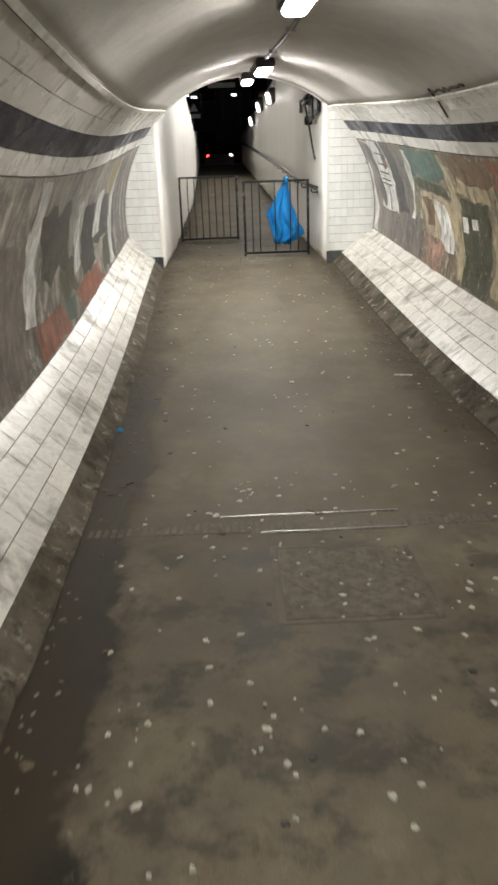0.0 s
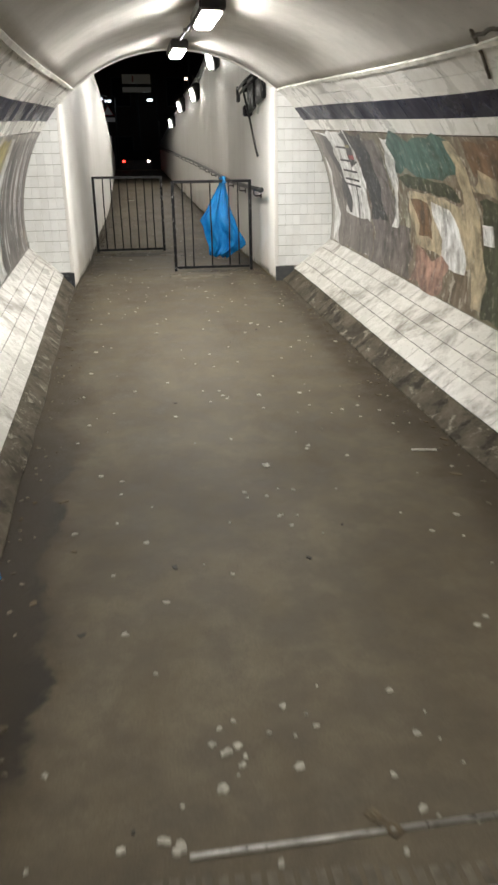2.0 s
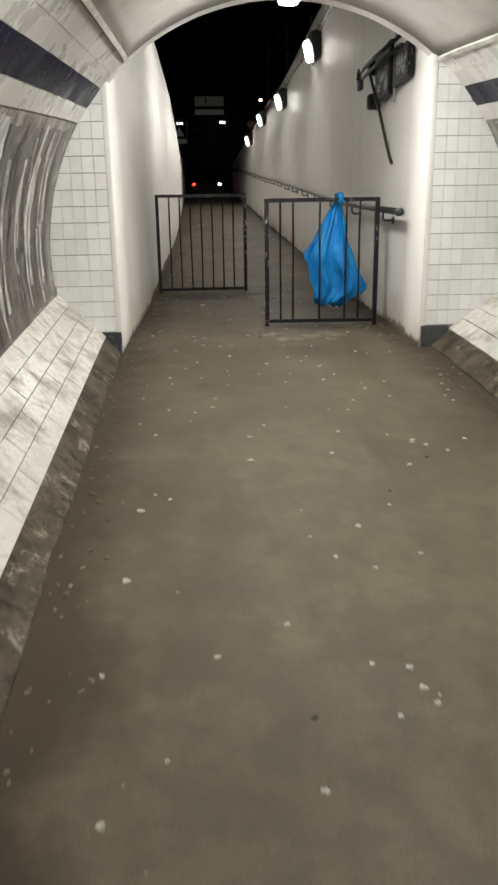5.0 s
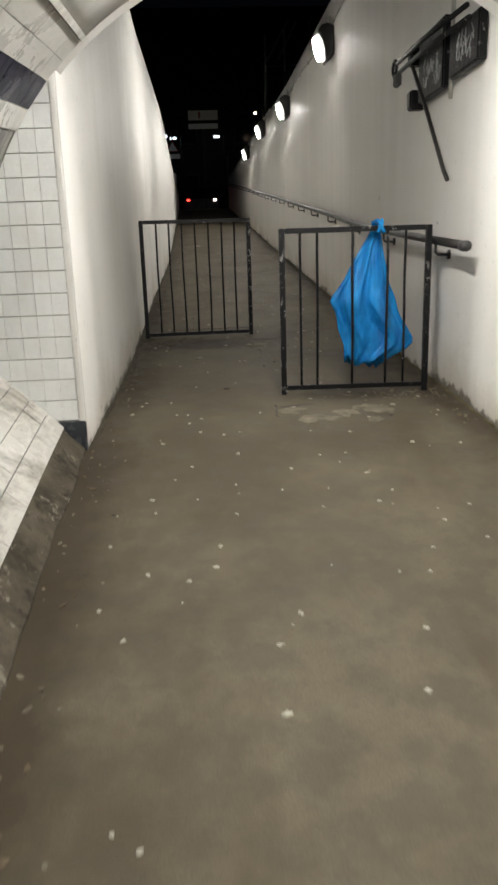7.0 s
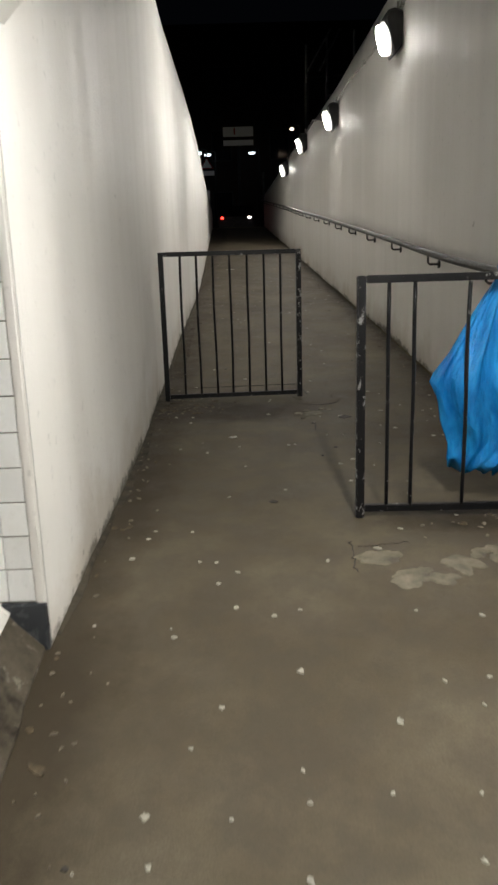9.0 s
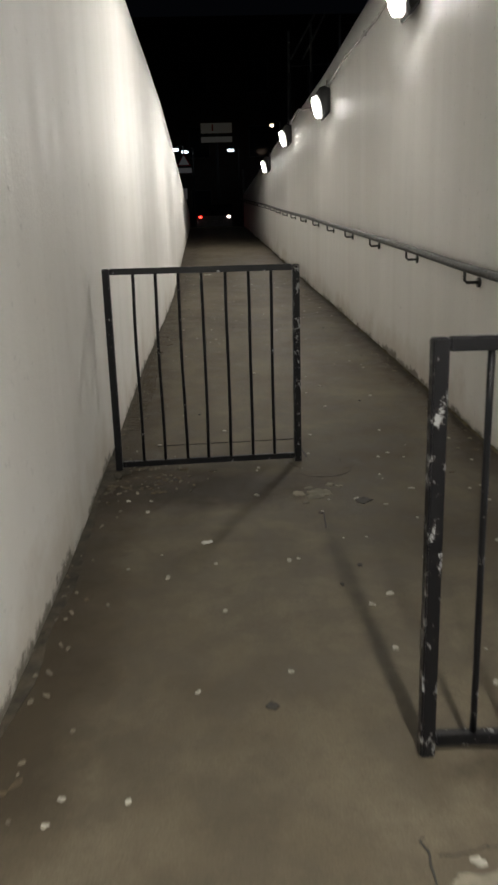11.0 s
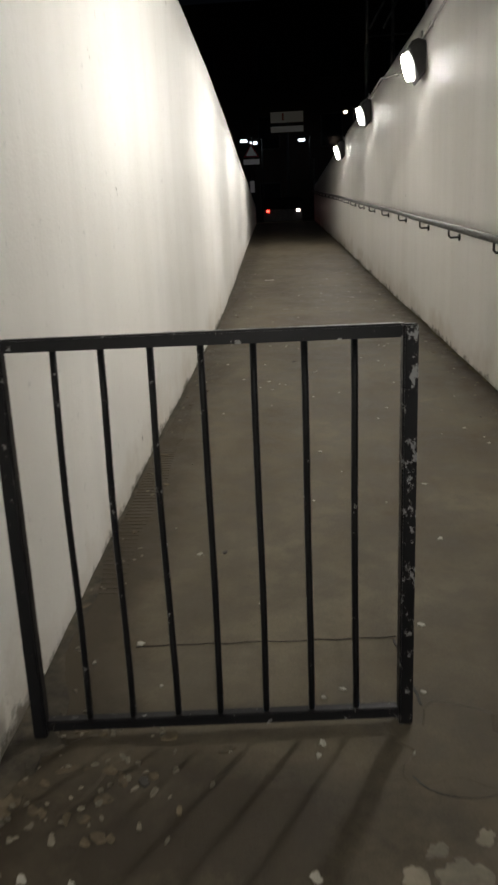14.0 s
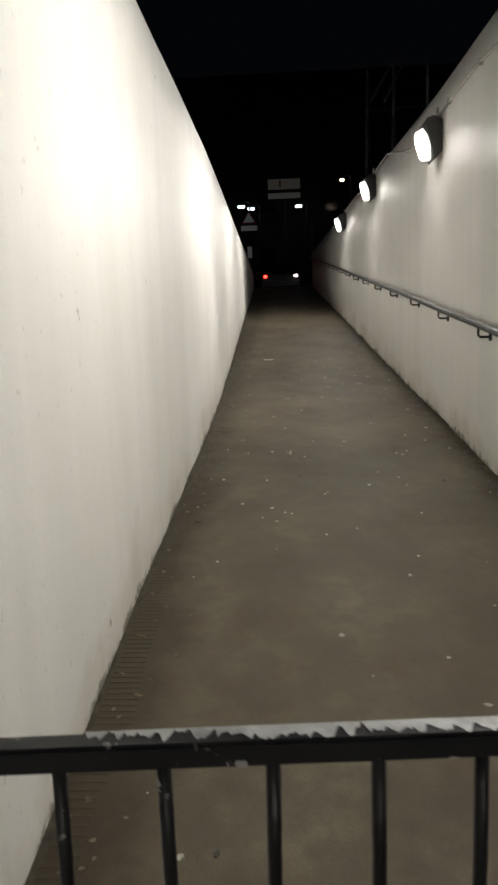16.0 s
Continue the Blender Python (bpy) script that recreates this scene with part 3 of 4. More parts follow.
first = tunnel_lamp()
# the one at y 1.5 is added out of view to brighten the near floor
for i, y in enumerate((10.75, 8.35, 5.05, 1.5)):
    m = pose(axis_x(y) - (0.11 if i == 2 else 0.02), y, fz(y) + RISE + R - 0.075, 4, 0, 1.4)
    if i == 0:
        first.matrix_basis = m
    elif i == 2:
        tunnel_lamp("dark boxed bulkhead lamp with a dimmer tube", DIM_GLOW).matrix_basis = m
    else:
        copy_thing(first, m)
vault_cable = thing("vault_conduit", "dark cable conduit running along the vault crown", "conduit", "", (axis_x(6), 6.0, fz(6) + RISE + R))
inv = Matrix.Translation(-vault_cable.matrix_basis.translation)
bm = tube(bmesh.new(), [inv @ Vector(tube_point(y, 90.6, R - 0.013)) for y in steps(-3.5, 11.1, 0.3)], 0.013, 8)
part("conduit_tube", bm, HOUSING, vault_cable, "", True)
for y in steps(-3.0, 10.9, 1.16):
    part("clip", box(bmesh.new(), (-0.03, -0.012, -0.03), (0.03, 0.012, 0.0), inv @ Matrix.Translation(tube_point(y, 90.6, R + 0.003))), CONDUIT, vault_cable)

# ---- iron bracket with two plates on the ramp wall ----
gate = thing("wall_bracket", "black iron bracket with two scratched plates and a hanging rod", "bracket", "", (RIGHT, 12.4, 2.5))
inv = Matrix.Translation(-gate.matrix_basis.translation)
part("plate", box(bmesh.new(), (1.05, 12.30, 2.29), (1.10, 12.80, 2.68), inv, 0.01), BLACK, gate)
part("plate", box(bmesh.new(), (1.06, 11.76, 2.31), (1.11, 12.22, 2.56), inv, 0.01), BLACK, gate)
for dx, dz in ((0.98, 0.0), (0.995, -0.055)):
    part("arm", tube(bmesh.new(), [inv @ Vector(p) for p in ((dx, 13.08, 2.60 + dz), (dx + 0.005, 12.5, 2.60 + dz), (dx + 0.01, 11.75, 2.56 + dz))], 0.015, 10), BLACK, gate, "", True)
ring = [(0.975, 13.12 + 0.05 * math.cos(radians(q)), 2.58 + 0.05 * math.sin(radians(q))) for q in range(0, 361, 20)]
part("ring", tube(bmesh.new(), [inv @ Vector(p) for p in ring], 0.011, 8), BLACK, gate, "", True)
part("padlock", box(bmesh.new(), (0.955, 13.00, 2.45), (0.995, 13.09, 2.53), inv, 0.008), HOUSING, gate, "small dark hanging padlock")
for z in (2.33, 2.60):
    part("hinge", box(bmesh.new(), (1.01, 12.84, z - 0.06), (1.12, 12.93, z + 0.06), inv, 0.012), BLACK, gate)
part("rod", tube(bmesh.new(), [inv @ Vector(p) for p in ((1.01, 12.80, 2.52), (1.04, 12.55, 2.20), (1.07, 12.27, 1.82), (1.078, 12.22, 1.765))], 0.013, 8), RAIL_STEEL, gate, "", True)
part("conduit_tube", tube(bmesh.new(), [inv @ Vector(p) for p in ((1.09, 12.26, 2.22), (1.09, 12.26, 2.80))], 0.012, 8), CONDUIT, gate, "pale painted conduit between the plates", True)
rnd = random.Random(31)
for y0, y1, z0, z1, x in ((12.36, 12.72, 2.33, 2.50, 1.048), (11.82, 12.16, 2.34, 2.50, 1.058)):
    bm = bmesh.new()
    for k in range(16):
        y = rnd.uniform(y0, y1)
        z = rnd.uniform(z0, z1 - 0.05)
        tube(bm, [inv @ Vector((x, y + 0.02 * q * rnd.uniform(-1, 1), z + rnd.uniform(0.02, 0.045) * q)) for q in range(3)], 0.0022, 5)
    part("scratches", bm, BARE, gate, "pale scrawled scratches")

# ---- murals ----
GREYS = ((0.03, 0.028, 0.028), (0.10, 0.092, 0.085), (0.22, 0.205, 0.185), (0.36, 0.34, 0.30), (0.52, 0.50, 0.45))
EARTHS = ((0.03, 0.025, 0.02), (0.11, 0.08, 0.055), (0.20, 0.165, 0.12), (0.16, 0.15, 0.10), (0.50, 0.47, 0.40))
MURAL_GREY = make_mural("mural_greys", 3.0, GREYS)
MURAL_EARTH = make_mural("mural_earths", 11.0, EARTHS)


def mural_paint(name, colour):
    n = Nodes(name, 0.35)
    a = n.noise(7, 6, 0.7, n.scaled(1, 1.5, 0.8), 0.4)
    b = n.noise(23, 5, 0.7)
    c = n.mix(n.ramp(a, (0.36, 0.0), (0.64, 1.0)), tuple(v * 0.45 for v in colour), tuple(min(0.8, v * 1.3) for v in colour))
    c = n.mix(n.ramp(b, (0.6, 0.0), (0.66, 0.55)), c, tuple(0.5 * v + 0.2 for v in colour))
    grime = n.noise(3.3, 8, 0.75, n.scaled(1, 1.3, 0.6), 0.8)
    c = n.mix(n.ramp(grime, (0.52, 0.0), (0.62, 0.55)), c, (0.04, 0.034, 0.028))
    c = n.mix(n.ramp(n.noise(14, 6, 0.75, n.scaled(1, 1.6, 0.6), 0.6), (0.58, 0.0), (0.63, 0.55)), c, (0.40, 0.37, 0.31))
    n.colour(c)
    return n.bump(n.noise(40), 0.001, 0.3).m


M_BLACK = mural_paint("mural_black", (0.03, 0.028, 0.032))
M_SLATE = mural_paint("mural_slate", (0.15, 0.128, 0.115))
M_WHITE = mural_paint("mural_white", (0.68, 0.67, 0.63))
M_TEAL = mural_paint("mural_teal", (0.06, 0.12, 0.10))
M_OLIVE = mural_paint("mural_olive", (0.055, 0.06, 0.035))
M_BROWN = mural_paint("mural_brown", (0.17, 0.10, 0.055))
M_RUST = mural_paint("mural_rust", (0.27, 0.10, 0.065))
M_PINK = mural_paint("mural_pink", (0.36, 0.22, 0.17))
M_BEIGE = mural_paint("mural_beige", (0.40, 0.33, 0.22))
M_RED = mural_paint("mural_red", (0.35, 0.03, 0.04))
M_YELLOW = mural_paint("mural_yellow", (0.34, 0.29, 0.09))


def painted_shape(owner, mat, y0, y1, a0, a1, lift, lean=0.0, ragged=0.12):
    """A brushed patch on the curved wall, with wavering edges; lean slants it along the tunnel."""
    bm = bmesh.new()
    na, ny = max(4, int(abs(a1 - a0) / 2)), max(2, int(abs(y1 - y0) / 0.12))
    rings = []
    for i in range(na + 1):
        a = a0 + (a1 - a0) * i / na
        row = []
        for j in range(ny + 1):
            u = j / ny
            edge = ragged * noise.noise((a * 0.21, y0 * 3 + (0 if u < 0.5 else 5), 1.5)) * (1 if j in (0, ny) else 0)
            y = y0 + (y1 - y0) * u + lean * (i / na - 0.5) + edge
            row.append(bm.verts.new(tube_point(min(y, PORTAL - 0.15), a + (1.6 * ragged / 0.06 * noise.noise((y * 4, a0, 3)) if i in (0, na) else 0), R - lift)))
        rings.append(row)
    for p, q in zip(rings, rings[1:]):
        for j in range(ny):
            bm.faces.new((p[j], p[j + 1], q[j + 1], q[j]))
    return part("painted_shape", bm, mat, owner)


mural = tagged(part("mural", shell(-8.3, 32, R - 0.003, R + 0.0115, BACK, PORTAL - 0.14, 4, 0.35), MURAL_EARTH), "faded painted mural of shopfronts in brown, green and grey", "mural")
painted_shape(mural, M_WHITE, 10.05, 11.3, -8, 31.5, 0.0045)
painted_shape(mural, M_SLATE, 10.75, 11.08, -8, 31, 0.006, 0.25)
painted_shape(mural, M_SLATE, 9.95, 10.95, -8, 3, 0.0065)
painted_shape(mural, M_BLACK, 10.66, 10.82, 4, 30, 0.007, 0.3)
painted_shape(mural, M_BLACK, 10.12, 10.3, 20, 31, 0.007)
painted_shape(mural, M_YELLOW, 10.16, 10.28, 26.6, 27.6, 0.0085, 0, 0.01)
painted_shape(mural, M_RED, 10.14, 10.3, 22.6, 24, 0.0085, 0, 0.01)
for a in (26, 21.5, 18, 15.2, 13.4):
    painted_shape(mural, M_BLACK, 10.18, 10.62, a, a + 0.7, 0.008, 0, 0.0)
painted_shape(mural, M_BLACK, 10.3, 10.33, 1, 14, 0.008, 0, 0.01)
painted_shape(mural, M_BLACK, 9.62, 10.02, 5, 31, 0.006, 0.15)
painted_shape(mural, M_SLATE, 9.3, 9.75, -8, 30, 0.0055, 0.2)
painted_shape(mural, M_SLATE, 9.0, 9.9, -8, 6, 0.006)
painted_shape(mural, M_WHITE, 9.15, 9.3, 5, 31, 0.007, -0.2)
painted_shape(mural, M_TEAL, 8.0, 9.15, 21, 31.5, 0.006, -0.25)
painted_shape(mural, M_OLIVE, 8.05, 9.0, 17, 20.5, 0.007, 0.1)
painted_shape(mural, M_BEIGE, 7.95, 8.95, 2, 16.5, 0.0055)
painted_shape(mural, M_WHITE, 8.1, 8.45, 0, 14, 0.0065, 0.15)
painted_shape(mural, M_BROWN, 8.6, 8.85, 6, 15, 0.007, 0.1)
painted_shape(mural, M_PINK, 8.35, 8.95, -8, 1.5, 0.0065, -0.1)
painted_shape(mural, M_BEIGE, 7.82, 7.98, -7, 31, 0.007, 0.12)
painted_shape(mural, M_OLIVE, 7.15, 7.8, -8, 18, 0.006)
painted_shape(mural, M_WHITE, 7.64, 7.78, 8.5, 13, 0.008, 0, 0.02)
painted_shape(mural, M_WHITE, 7.42, 7.54, 10, 13, 0.008, 0, 0.02)
painted_shape(mural, M_BROWN, 6.9, 7.75, 23.5, 31.5, 0.0065)
painted_shape(mural, M_BEIGE, 6.95, 7.75, 18.5, 23, 0.007, -0.1)
painted_shape(mural, M_RUST, 6.1, 6.85, 20, 31, 0.006)
painted_shape(mural, M_BEIGE, 6.75, 7.1, -6, 14, 0.0065)
painted_shape(mural, M_WHITE, 6.3, 6.65, 2, 16, 0.007)
painted_shape(mural, M_BROWN, 5.4, 6.25, -7, 20, 0.0055)
painted_shape(mural, M_OLIVE, 4.6, 5.5, 2, 31, 0.006)

mural = tagged(part("mural", shell(148, 188.3, R - 0.003, R + 0.0115, BACK, PORTAL - 0.14, 4, 0.35), MURAL_GREY), "faded painted mural of dark street scenes with rust and green", "mural")
painted_shape(mural, M_SLATE, 9.55, 11.15, 150, 188, 0.0045)
for k in range(13):
    y = 9.6 + 0.115 * k
    painted_shape(mural, (M_BLACK, M_SLATE, M_WHITE)[k * 7 % 3], y, y + 0.07, 150 + 3 * (k % 3), 182 - 4 * (k % 4), 0.0055 + 0.0004 * (k % 3), 0.16, 0.05)
rnd = random.Random(77)
for k in range(46):
    y, a = rnd.uniform(9.62, 11.1), rnd.uniform(149, 176)
    painted_shape(mural, rnd.choice((M_BLACK, M_BLACK, M_WHITE, M_WHITE, M_BROWN, M_SLATE)), y, y + rnd.uniform(0.018, 0.05), a, min(187.5, a + rnd.uniform(8, 26)), 0.0072 + 0.00004 * k, rnd.uniform(0.0, 0.16), 0.02)
painted_shape(mural, M_WHITE, 9.35, 9.6, 149, 188, 0.006, 0.1)
painted_shape(mural, M_YELLOW, 8.85, 9.3, 149, 160, 0.006)
painted_shape(mural, M_OLIVE, 8.9, 9.35, 176, 186, 0.006)
painted_shape(mural, M_BLACK, 8.3, 9.2, 161, 175, 0.0065, 0.2)
painted_shape(mural, M_WHITE, 8.25, 8.6, 158, 172, 0.007)
painted_shape(mural, M_RUST, 7.4, 8.7, 181, 188, 0.0065, 0.3)
painted_shape(mural, M_BLACK, 7.6, 8.3, 160, 180, 0.006, 0.2)
painted_shape(mural, M_WHITE, 7.2, 7.45, 157, 176, 0.0065, 0.2)
painted_shape(mural, M_OLIVE, 6.75, 7.35, 172, 181, 0.007, 0.2)
painted_shape(mural, M_TEAL, 6.85, 7.25, 181.5, 187, 0.0075)
painted_shape(mural, M_RUST, 5.9, 6.8, 180, 188, 0.0065, 0.2)
painted_shape(mural, M_BLACK, 5.95, 6.9, 156, 172, 0.006, 0.3)
painted_shape(mural, M_WHITE, 5.62, 5.86, 149, 178, 0.0065, 0.1)
painted_shape(mural, M_SLATE, 4.6, 5.6, 160, 187, 0.006)

# ---- drain, cover and patches in the path ----
drain = thing("floor_drain", "worn slotted channel drain with steel edges across the path", "drain", "", (0.15, 4.56, fz(4.56)))
inv = Matrix.Translation(-drain.matrix_basis.translation)
for y in (4.475, 4.65):
    part("edge_strip", box(bmesh.new(), (-0.27 if y > 4.6 else -0.09, y - 0.006, fz(y) - 0.02), (0.56, y + 0.007, fz(y) + 0.006), inv, 0.002), STEEL, drain, "bright worn steel edge")
for i in range(64):
    x = -0.86 + 0.034 * i
    part("slot_bar", box(bmesh.new(), (x, 4.49, fz(4.56) - 0.02), (x + 0.021, 4.635, fz(4.56) + 0.0005), inv), IRON, drain)
cover = thing("inspection_cover", "square cast iron cover with a worn raised pattern", "drain cover", "", (0.23, 4.045, fz(4.045)))
inv = Matrix.Translation(-cover.matrix_basis.translation)
zc = fz(4.045)
bm = bmesh.new()
for lo, hi in (((-0.06, 3.745), (0.52, 3.77)), ((-0.06, 4.32), (0.52, 4.345)), ((-0.06, 3.77), (-0.035, 4.32)), ((0.495, 3.77), (0.52, 4.32))):
    box(bm, (*lo, zc - 0.02), (*hi, zc + 0.0022), inv)
part("cover_frame", bm, ASPHALT, cover)
part("lid", box(bmesh.new(), (-0.03, 3.775, zc - 0.02), (0.49, 4.315, zc + 0.0018), inv), IRON, cover)
rnd = random.Random(5)
bm = bmesh.new()
for i in range(17):
    for j in range(17):
        x, y = -0.012 + 0.03 * i, 3.795 + 0.031 * j
        if rnd.random() < 0.4:
            continue
        m = inv @ pose(x, y, zc + 0.0018, 0, 0, 45 if (i + j) % 2 else -45)
        box(bm, (-0.011, -0.004, -0.002), (0.011, 0.004, 0.0012), m)
part("raised_pattern", bm, IRON, cover)


def blob(bm, x, y, r, h, rnd, n=9, stretch=1.0, sink=0.006, wild=0.7):
    """A low irregular lump lying on the path."""
    z = fz(y)
    turn = rnd.random() * math.pi
    c, s = math.cos(turn), math.sin(turn)
    lo, hi = [], []
    for k in range(n):
        a = 2 * math.pi * k / n
        q = r * (0.6 + 0.7 * rnd.random()) if wild > 0.5 else r * (1 + wild * 2.2 * noise.noise((math.cos(a) * 1.7 + x * 9, math.sin(a) * 1.7, y)) + 0.1 * rnd.random())
        dx, dy = q * math.cos(a) * stretch, q * math.sin(a)
        dx, dy = dx * c - dy * s, dx * s + dy * c
        lo.append(bm.verts.new((x + dx, y + dy, fz(y + dy) - sink)))
        hi.append(bm.verts.new((x + dx * 0.82, y + dy * 0.82, fz(y + dy) + h)))
    for k in range(n):
        j = (k + 1) % n
        bm.faces.new((lo[k], lo[j], hi[j], hi[k]))
    bm.faces.new(hi)


def patch(label, x, y, r, h, mat, seed, stretch=1.0):
    bm = bmesh.new()
    blob(bm, x, y, r, h, random.Random(seed), 40, stretch, 0.006, 0.26 if mat is CEMENT else 0.3)
    return tagged(part("cement_patch", bm, mat), label, "patch", "repairs in the path")


patch("round grey cement repair at the rail post foot", 0.10, 14.40, 0.13, 0.004, ASPHALT, 2, 1.3)
patch("round grey cement repair at the rail post foot", -0.86, 14.30, 0.12, 0.004, ASPHALT, 3, 1.2)
rnd = random.Random(41)
for label, x, y, sx, sy, size, count in (("pale crumbling cement smear on the tarmac", 0.05, 14.06, 0.07, 0.06, 0.034, 9),
                                         ("broad pale cement smear in front of the rail", 0.30, 11.79, 0.15, 0.08, 0.062, 12)):
    for k in range(count):
        patch(label, x + rnd.gauss(0, sx), y + rnd.gauss(0, sy), size * rnd.uniform(0.4, 1.3), 0.0036 + 0.00012 * k, CEMENT, 100 + k, rnd.uniform(1, 1.7))
patch("heap of dark sodden grit by the post foot", -0.97, 14.40, 0.075, 0.012, DIRT, 12, 1.4)
patch("small dark hole worn in the tarmac", 0.25, 13.9, 0.035, 0.004, DARK_GUM, 8, 1.3)

# ---- gum and litter ----
rnd = random.Random(21)
for name, mat, count, size, label in (("gum", GUM, 640, 0.0118, "pale trodden spots of chewing gum"), ("gum_dark", DARK_GUM, 45, 0.013, "blackened old spots of chewing gum")):
    bm = bmesh.new()
    for _ in range(count):
        y = rnd.uniform(1.2, 15) if rnd.random() < 0.75 else rnd.uniform(15, 27)
        if rnd.random() < 0.22:
            y = rnd.uniform(2.2, 5.0)
        w = 1.0 if y < PORTAL else 0.98
        x = (axis_x(y) if y < PORTAL else 0.03) + drift(y) + rnd.uniform(-w, w) * 0.98
        blob(bm, x, y, size * rnd.uniform(0.3, 1.15) * (1.25 if rnd.random() < 0.12 else 1), rnd.uniform(0.003, 0.0042), rnd, 11, rnd.uniform(1, 1.5))
    tagged(part(name, bm, mat), label, "chewing gum", "", "stuff")
for name, mat, count, size, label in (("grit", CEMENT, 800, 0.006, "pale grit and crumbs along the wall foot"), ("dead_leaves", LEAF, 190, 0.013, "small dead leaves and brown scraps in the corners")):
    bm = bmesh.new()
    for _ in range(count):
        y = rnd.uniform(2.0, 26)
        side = rnd.choice((-1, 1))
        if rnd.random() < 0.12:
            y, side = 14.35 + rnd.uniform(-0.25, 0.15), -1
        elif rnd.random() < 0.08:
            y, side = 12.15 + rnd.uniform(-0.15, 0.1), 1
        reach = abs(rnd.gauss(0, 0.09))
        if y < PORTAL:
            x = axis_x(y) + side * (FOOT[side] - 0.02 - reach)
        else:
            x = (LEFT + 0.04 + reach if side < 0 else RIGHT - 0.04 - reach) + drift(y)
        if 14.1 < y < 14.5 and side < 0:
            x = LEFT + 0.05 + abs(rnd.gauss(0, 0.22))
        if 12.0 < y < 12.26 and side > 0:
            x = RIGHT - 0.05 - abs(rnd.gauss(0, 0.35))
        blob(bm, x, y, size * rnd.uniform(0.5, 1.5), rnd.uniform(0.003, 0.006), rnd, 7, rnd.uniform(1, 2.2))
    tagged(part(name, bm, mat), label, "litter", "", "stuff")


def scrap(name, label, x, y, sx, sy, turn, mat, category):
    """A crumpled flat scrap lying on the path."""
    bm = bmesh.new()
    n = 5
    top = [[bm.verts.new((sx * (i / n - 0.5), sy * (j / n - 0.5), 0.012 + 0.007 * noise.noise((i * 0.9, j * 0.9, x * 7)))) for j in range(n + 1)] for i in range(n + 1)]
    for i in range(n):
        for j in range(n):
            bm.faces.new((top[i][j], top[i + 1][j], top[i + 1][j + 1], top[i][j + 1]))
    g = bmesh.ops.extrude_face_region(bm, geom=list(bm.faces))
    bmesh.ops.translate(bm, vec=(0, 0, -0.004), verts=[v for v in g["geom"] if isinstance(v, bmesh.types.BMVert)])
    ob = part(name, bm, mat)
    ob.matrix_basis = pose(x, y, fz(y) - 0.006, 0, 0, turn)
    return tagged(ob, label, category)


scrap("wrapper", "torn bright blue and white wrapper on the damp edge", -0.93, 5.98, 0.04, 0.16, 20, BAG, "litter")
scrap("paper_scrap", "small white paper scrap beside the blue wrapper", -0.955, 5.83, 0.05, 0.05, 35, PAPER, "litter")
scrap("leaf", "curled orange-brown fallen leaf by the drain", 0.17, 4.67, 0.03, 0.09, 35, LEAF, "leaf")
scrap("paper_scrap", "thin pale paper strip near the kerb", 1.10, 6.84, 0.13, 0.02, -10, PAPER, "litter")
scrap("paper_scrap", "small white paper scrap on the ramp", -0.58, 24.4, 0.13, 0.12, 20, PAPER, "litter")
scrap("paper_scrap", "crumpled off-white tissue on the ramp path", -0.48, 13.51, 0.045, 0.022, 25, PAPER, "litter")
scrap("leaf", "yellowed dead leaf against the wall foot", -1.0, 14.22, 0.07, 0.08, 35, LEAF, "leaf")
scrap("leaf", "yellow scrap of leaf on the tunnel path", 0.25, 6.78, 0.03, 0.045, 10, PAPER, "leaf")

# ribbed paving along the ramp's edge, and thin dark lines and cracks
bm = bmesh.new()
for k in range(70):
    y = 15.15 + 0.035 * k
    w = 0.11 + 0.05 * noise.noise((y * 1.4, 2, 0))
    box(bm, (LEFT + 0.03, y, fz(y) - 0.01), (LEFT + 0.03 + w, y + 0.017, fz(y) + 0.0018))
tagged(part("ribbed_paving", bm, ASPHALT), "ribbed worn paving strip at the foot of the wall", "paving", "", "stuff")


def crack(points, width):
    bm = bmesh.new()
    secs = []
    for i, (x, y) in enumerate(points):
        w = width * (0.5 + 0.5 * abs(noise.noise((x * 9, y * 9, 1))))
        secs.append([(x - w, y - w * 0.3, fz(y) - 0.005), (x + w, y + w * 0.3, fz(y) - 0.005), (x + w * 0.7, y, fz(y) + 0.003), (x - w * 0.7, y, fz(y) + 0.003)])
    loft(bm, secs)
    tagged(part("crack", bm, DARK_GUM), "thin dark line in the path", "crack", "cracks in the path")


def run(x0, y0, x1, y1, wav=0.02, n=14):
    return [(x0 + (x1 - x0) * k / n + wav * noise.noise((k * 0.7, x0, y0)), y0 + (y1 - y0) * k / n + wav * noise.noise((k * 0.7, y0, x1))) for k in range(n + 1)]


crack(run(0.045, 13.80, 0.03, 13.62, 0.004), 0.006)
# two thin dark lines forming a faint box behind the first rail
crack(run(0.03, 14.86, 0.06, 14.55, 0.006), 0.006)
crack(run(-0.78, 14.83, 0.03, 14.87, 0.012), 0.005)
crack([(0.12 + 0.15 * math.cos(radians(q)) + 0.01 * noise.noise((q * 0.03, 1, 2)), 14.36 + 0.13 * math.sin(radians(q))) for q in range(-150, 100, 12)], 0.005)
crack(run(0.0, 12.0, -0.02, 11.75, 0.03), 0.005)
crack(run(0.02, 11.95, 0.22, 11.98, 0.02), 0.005)

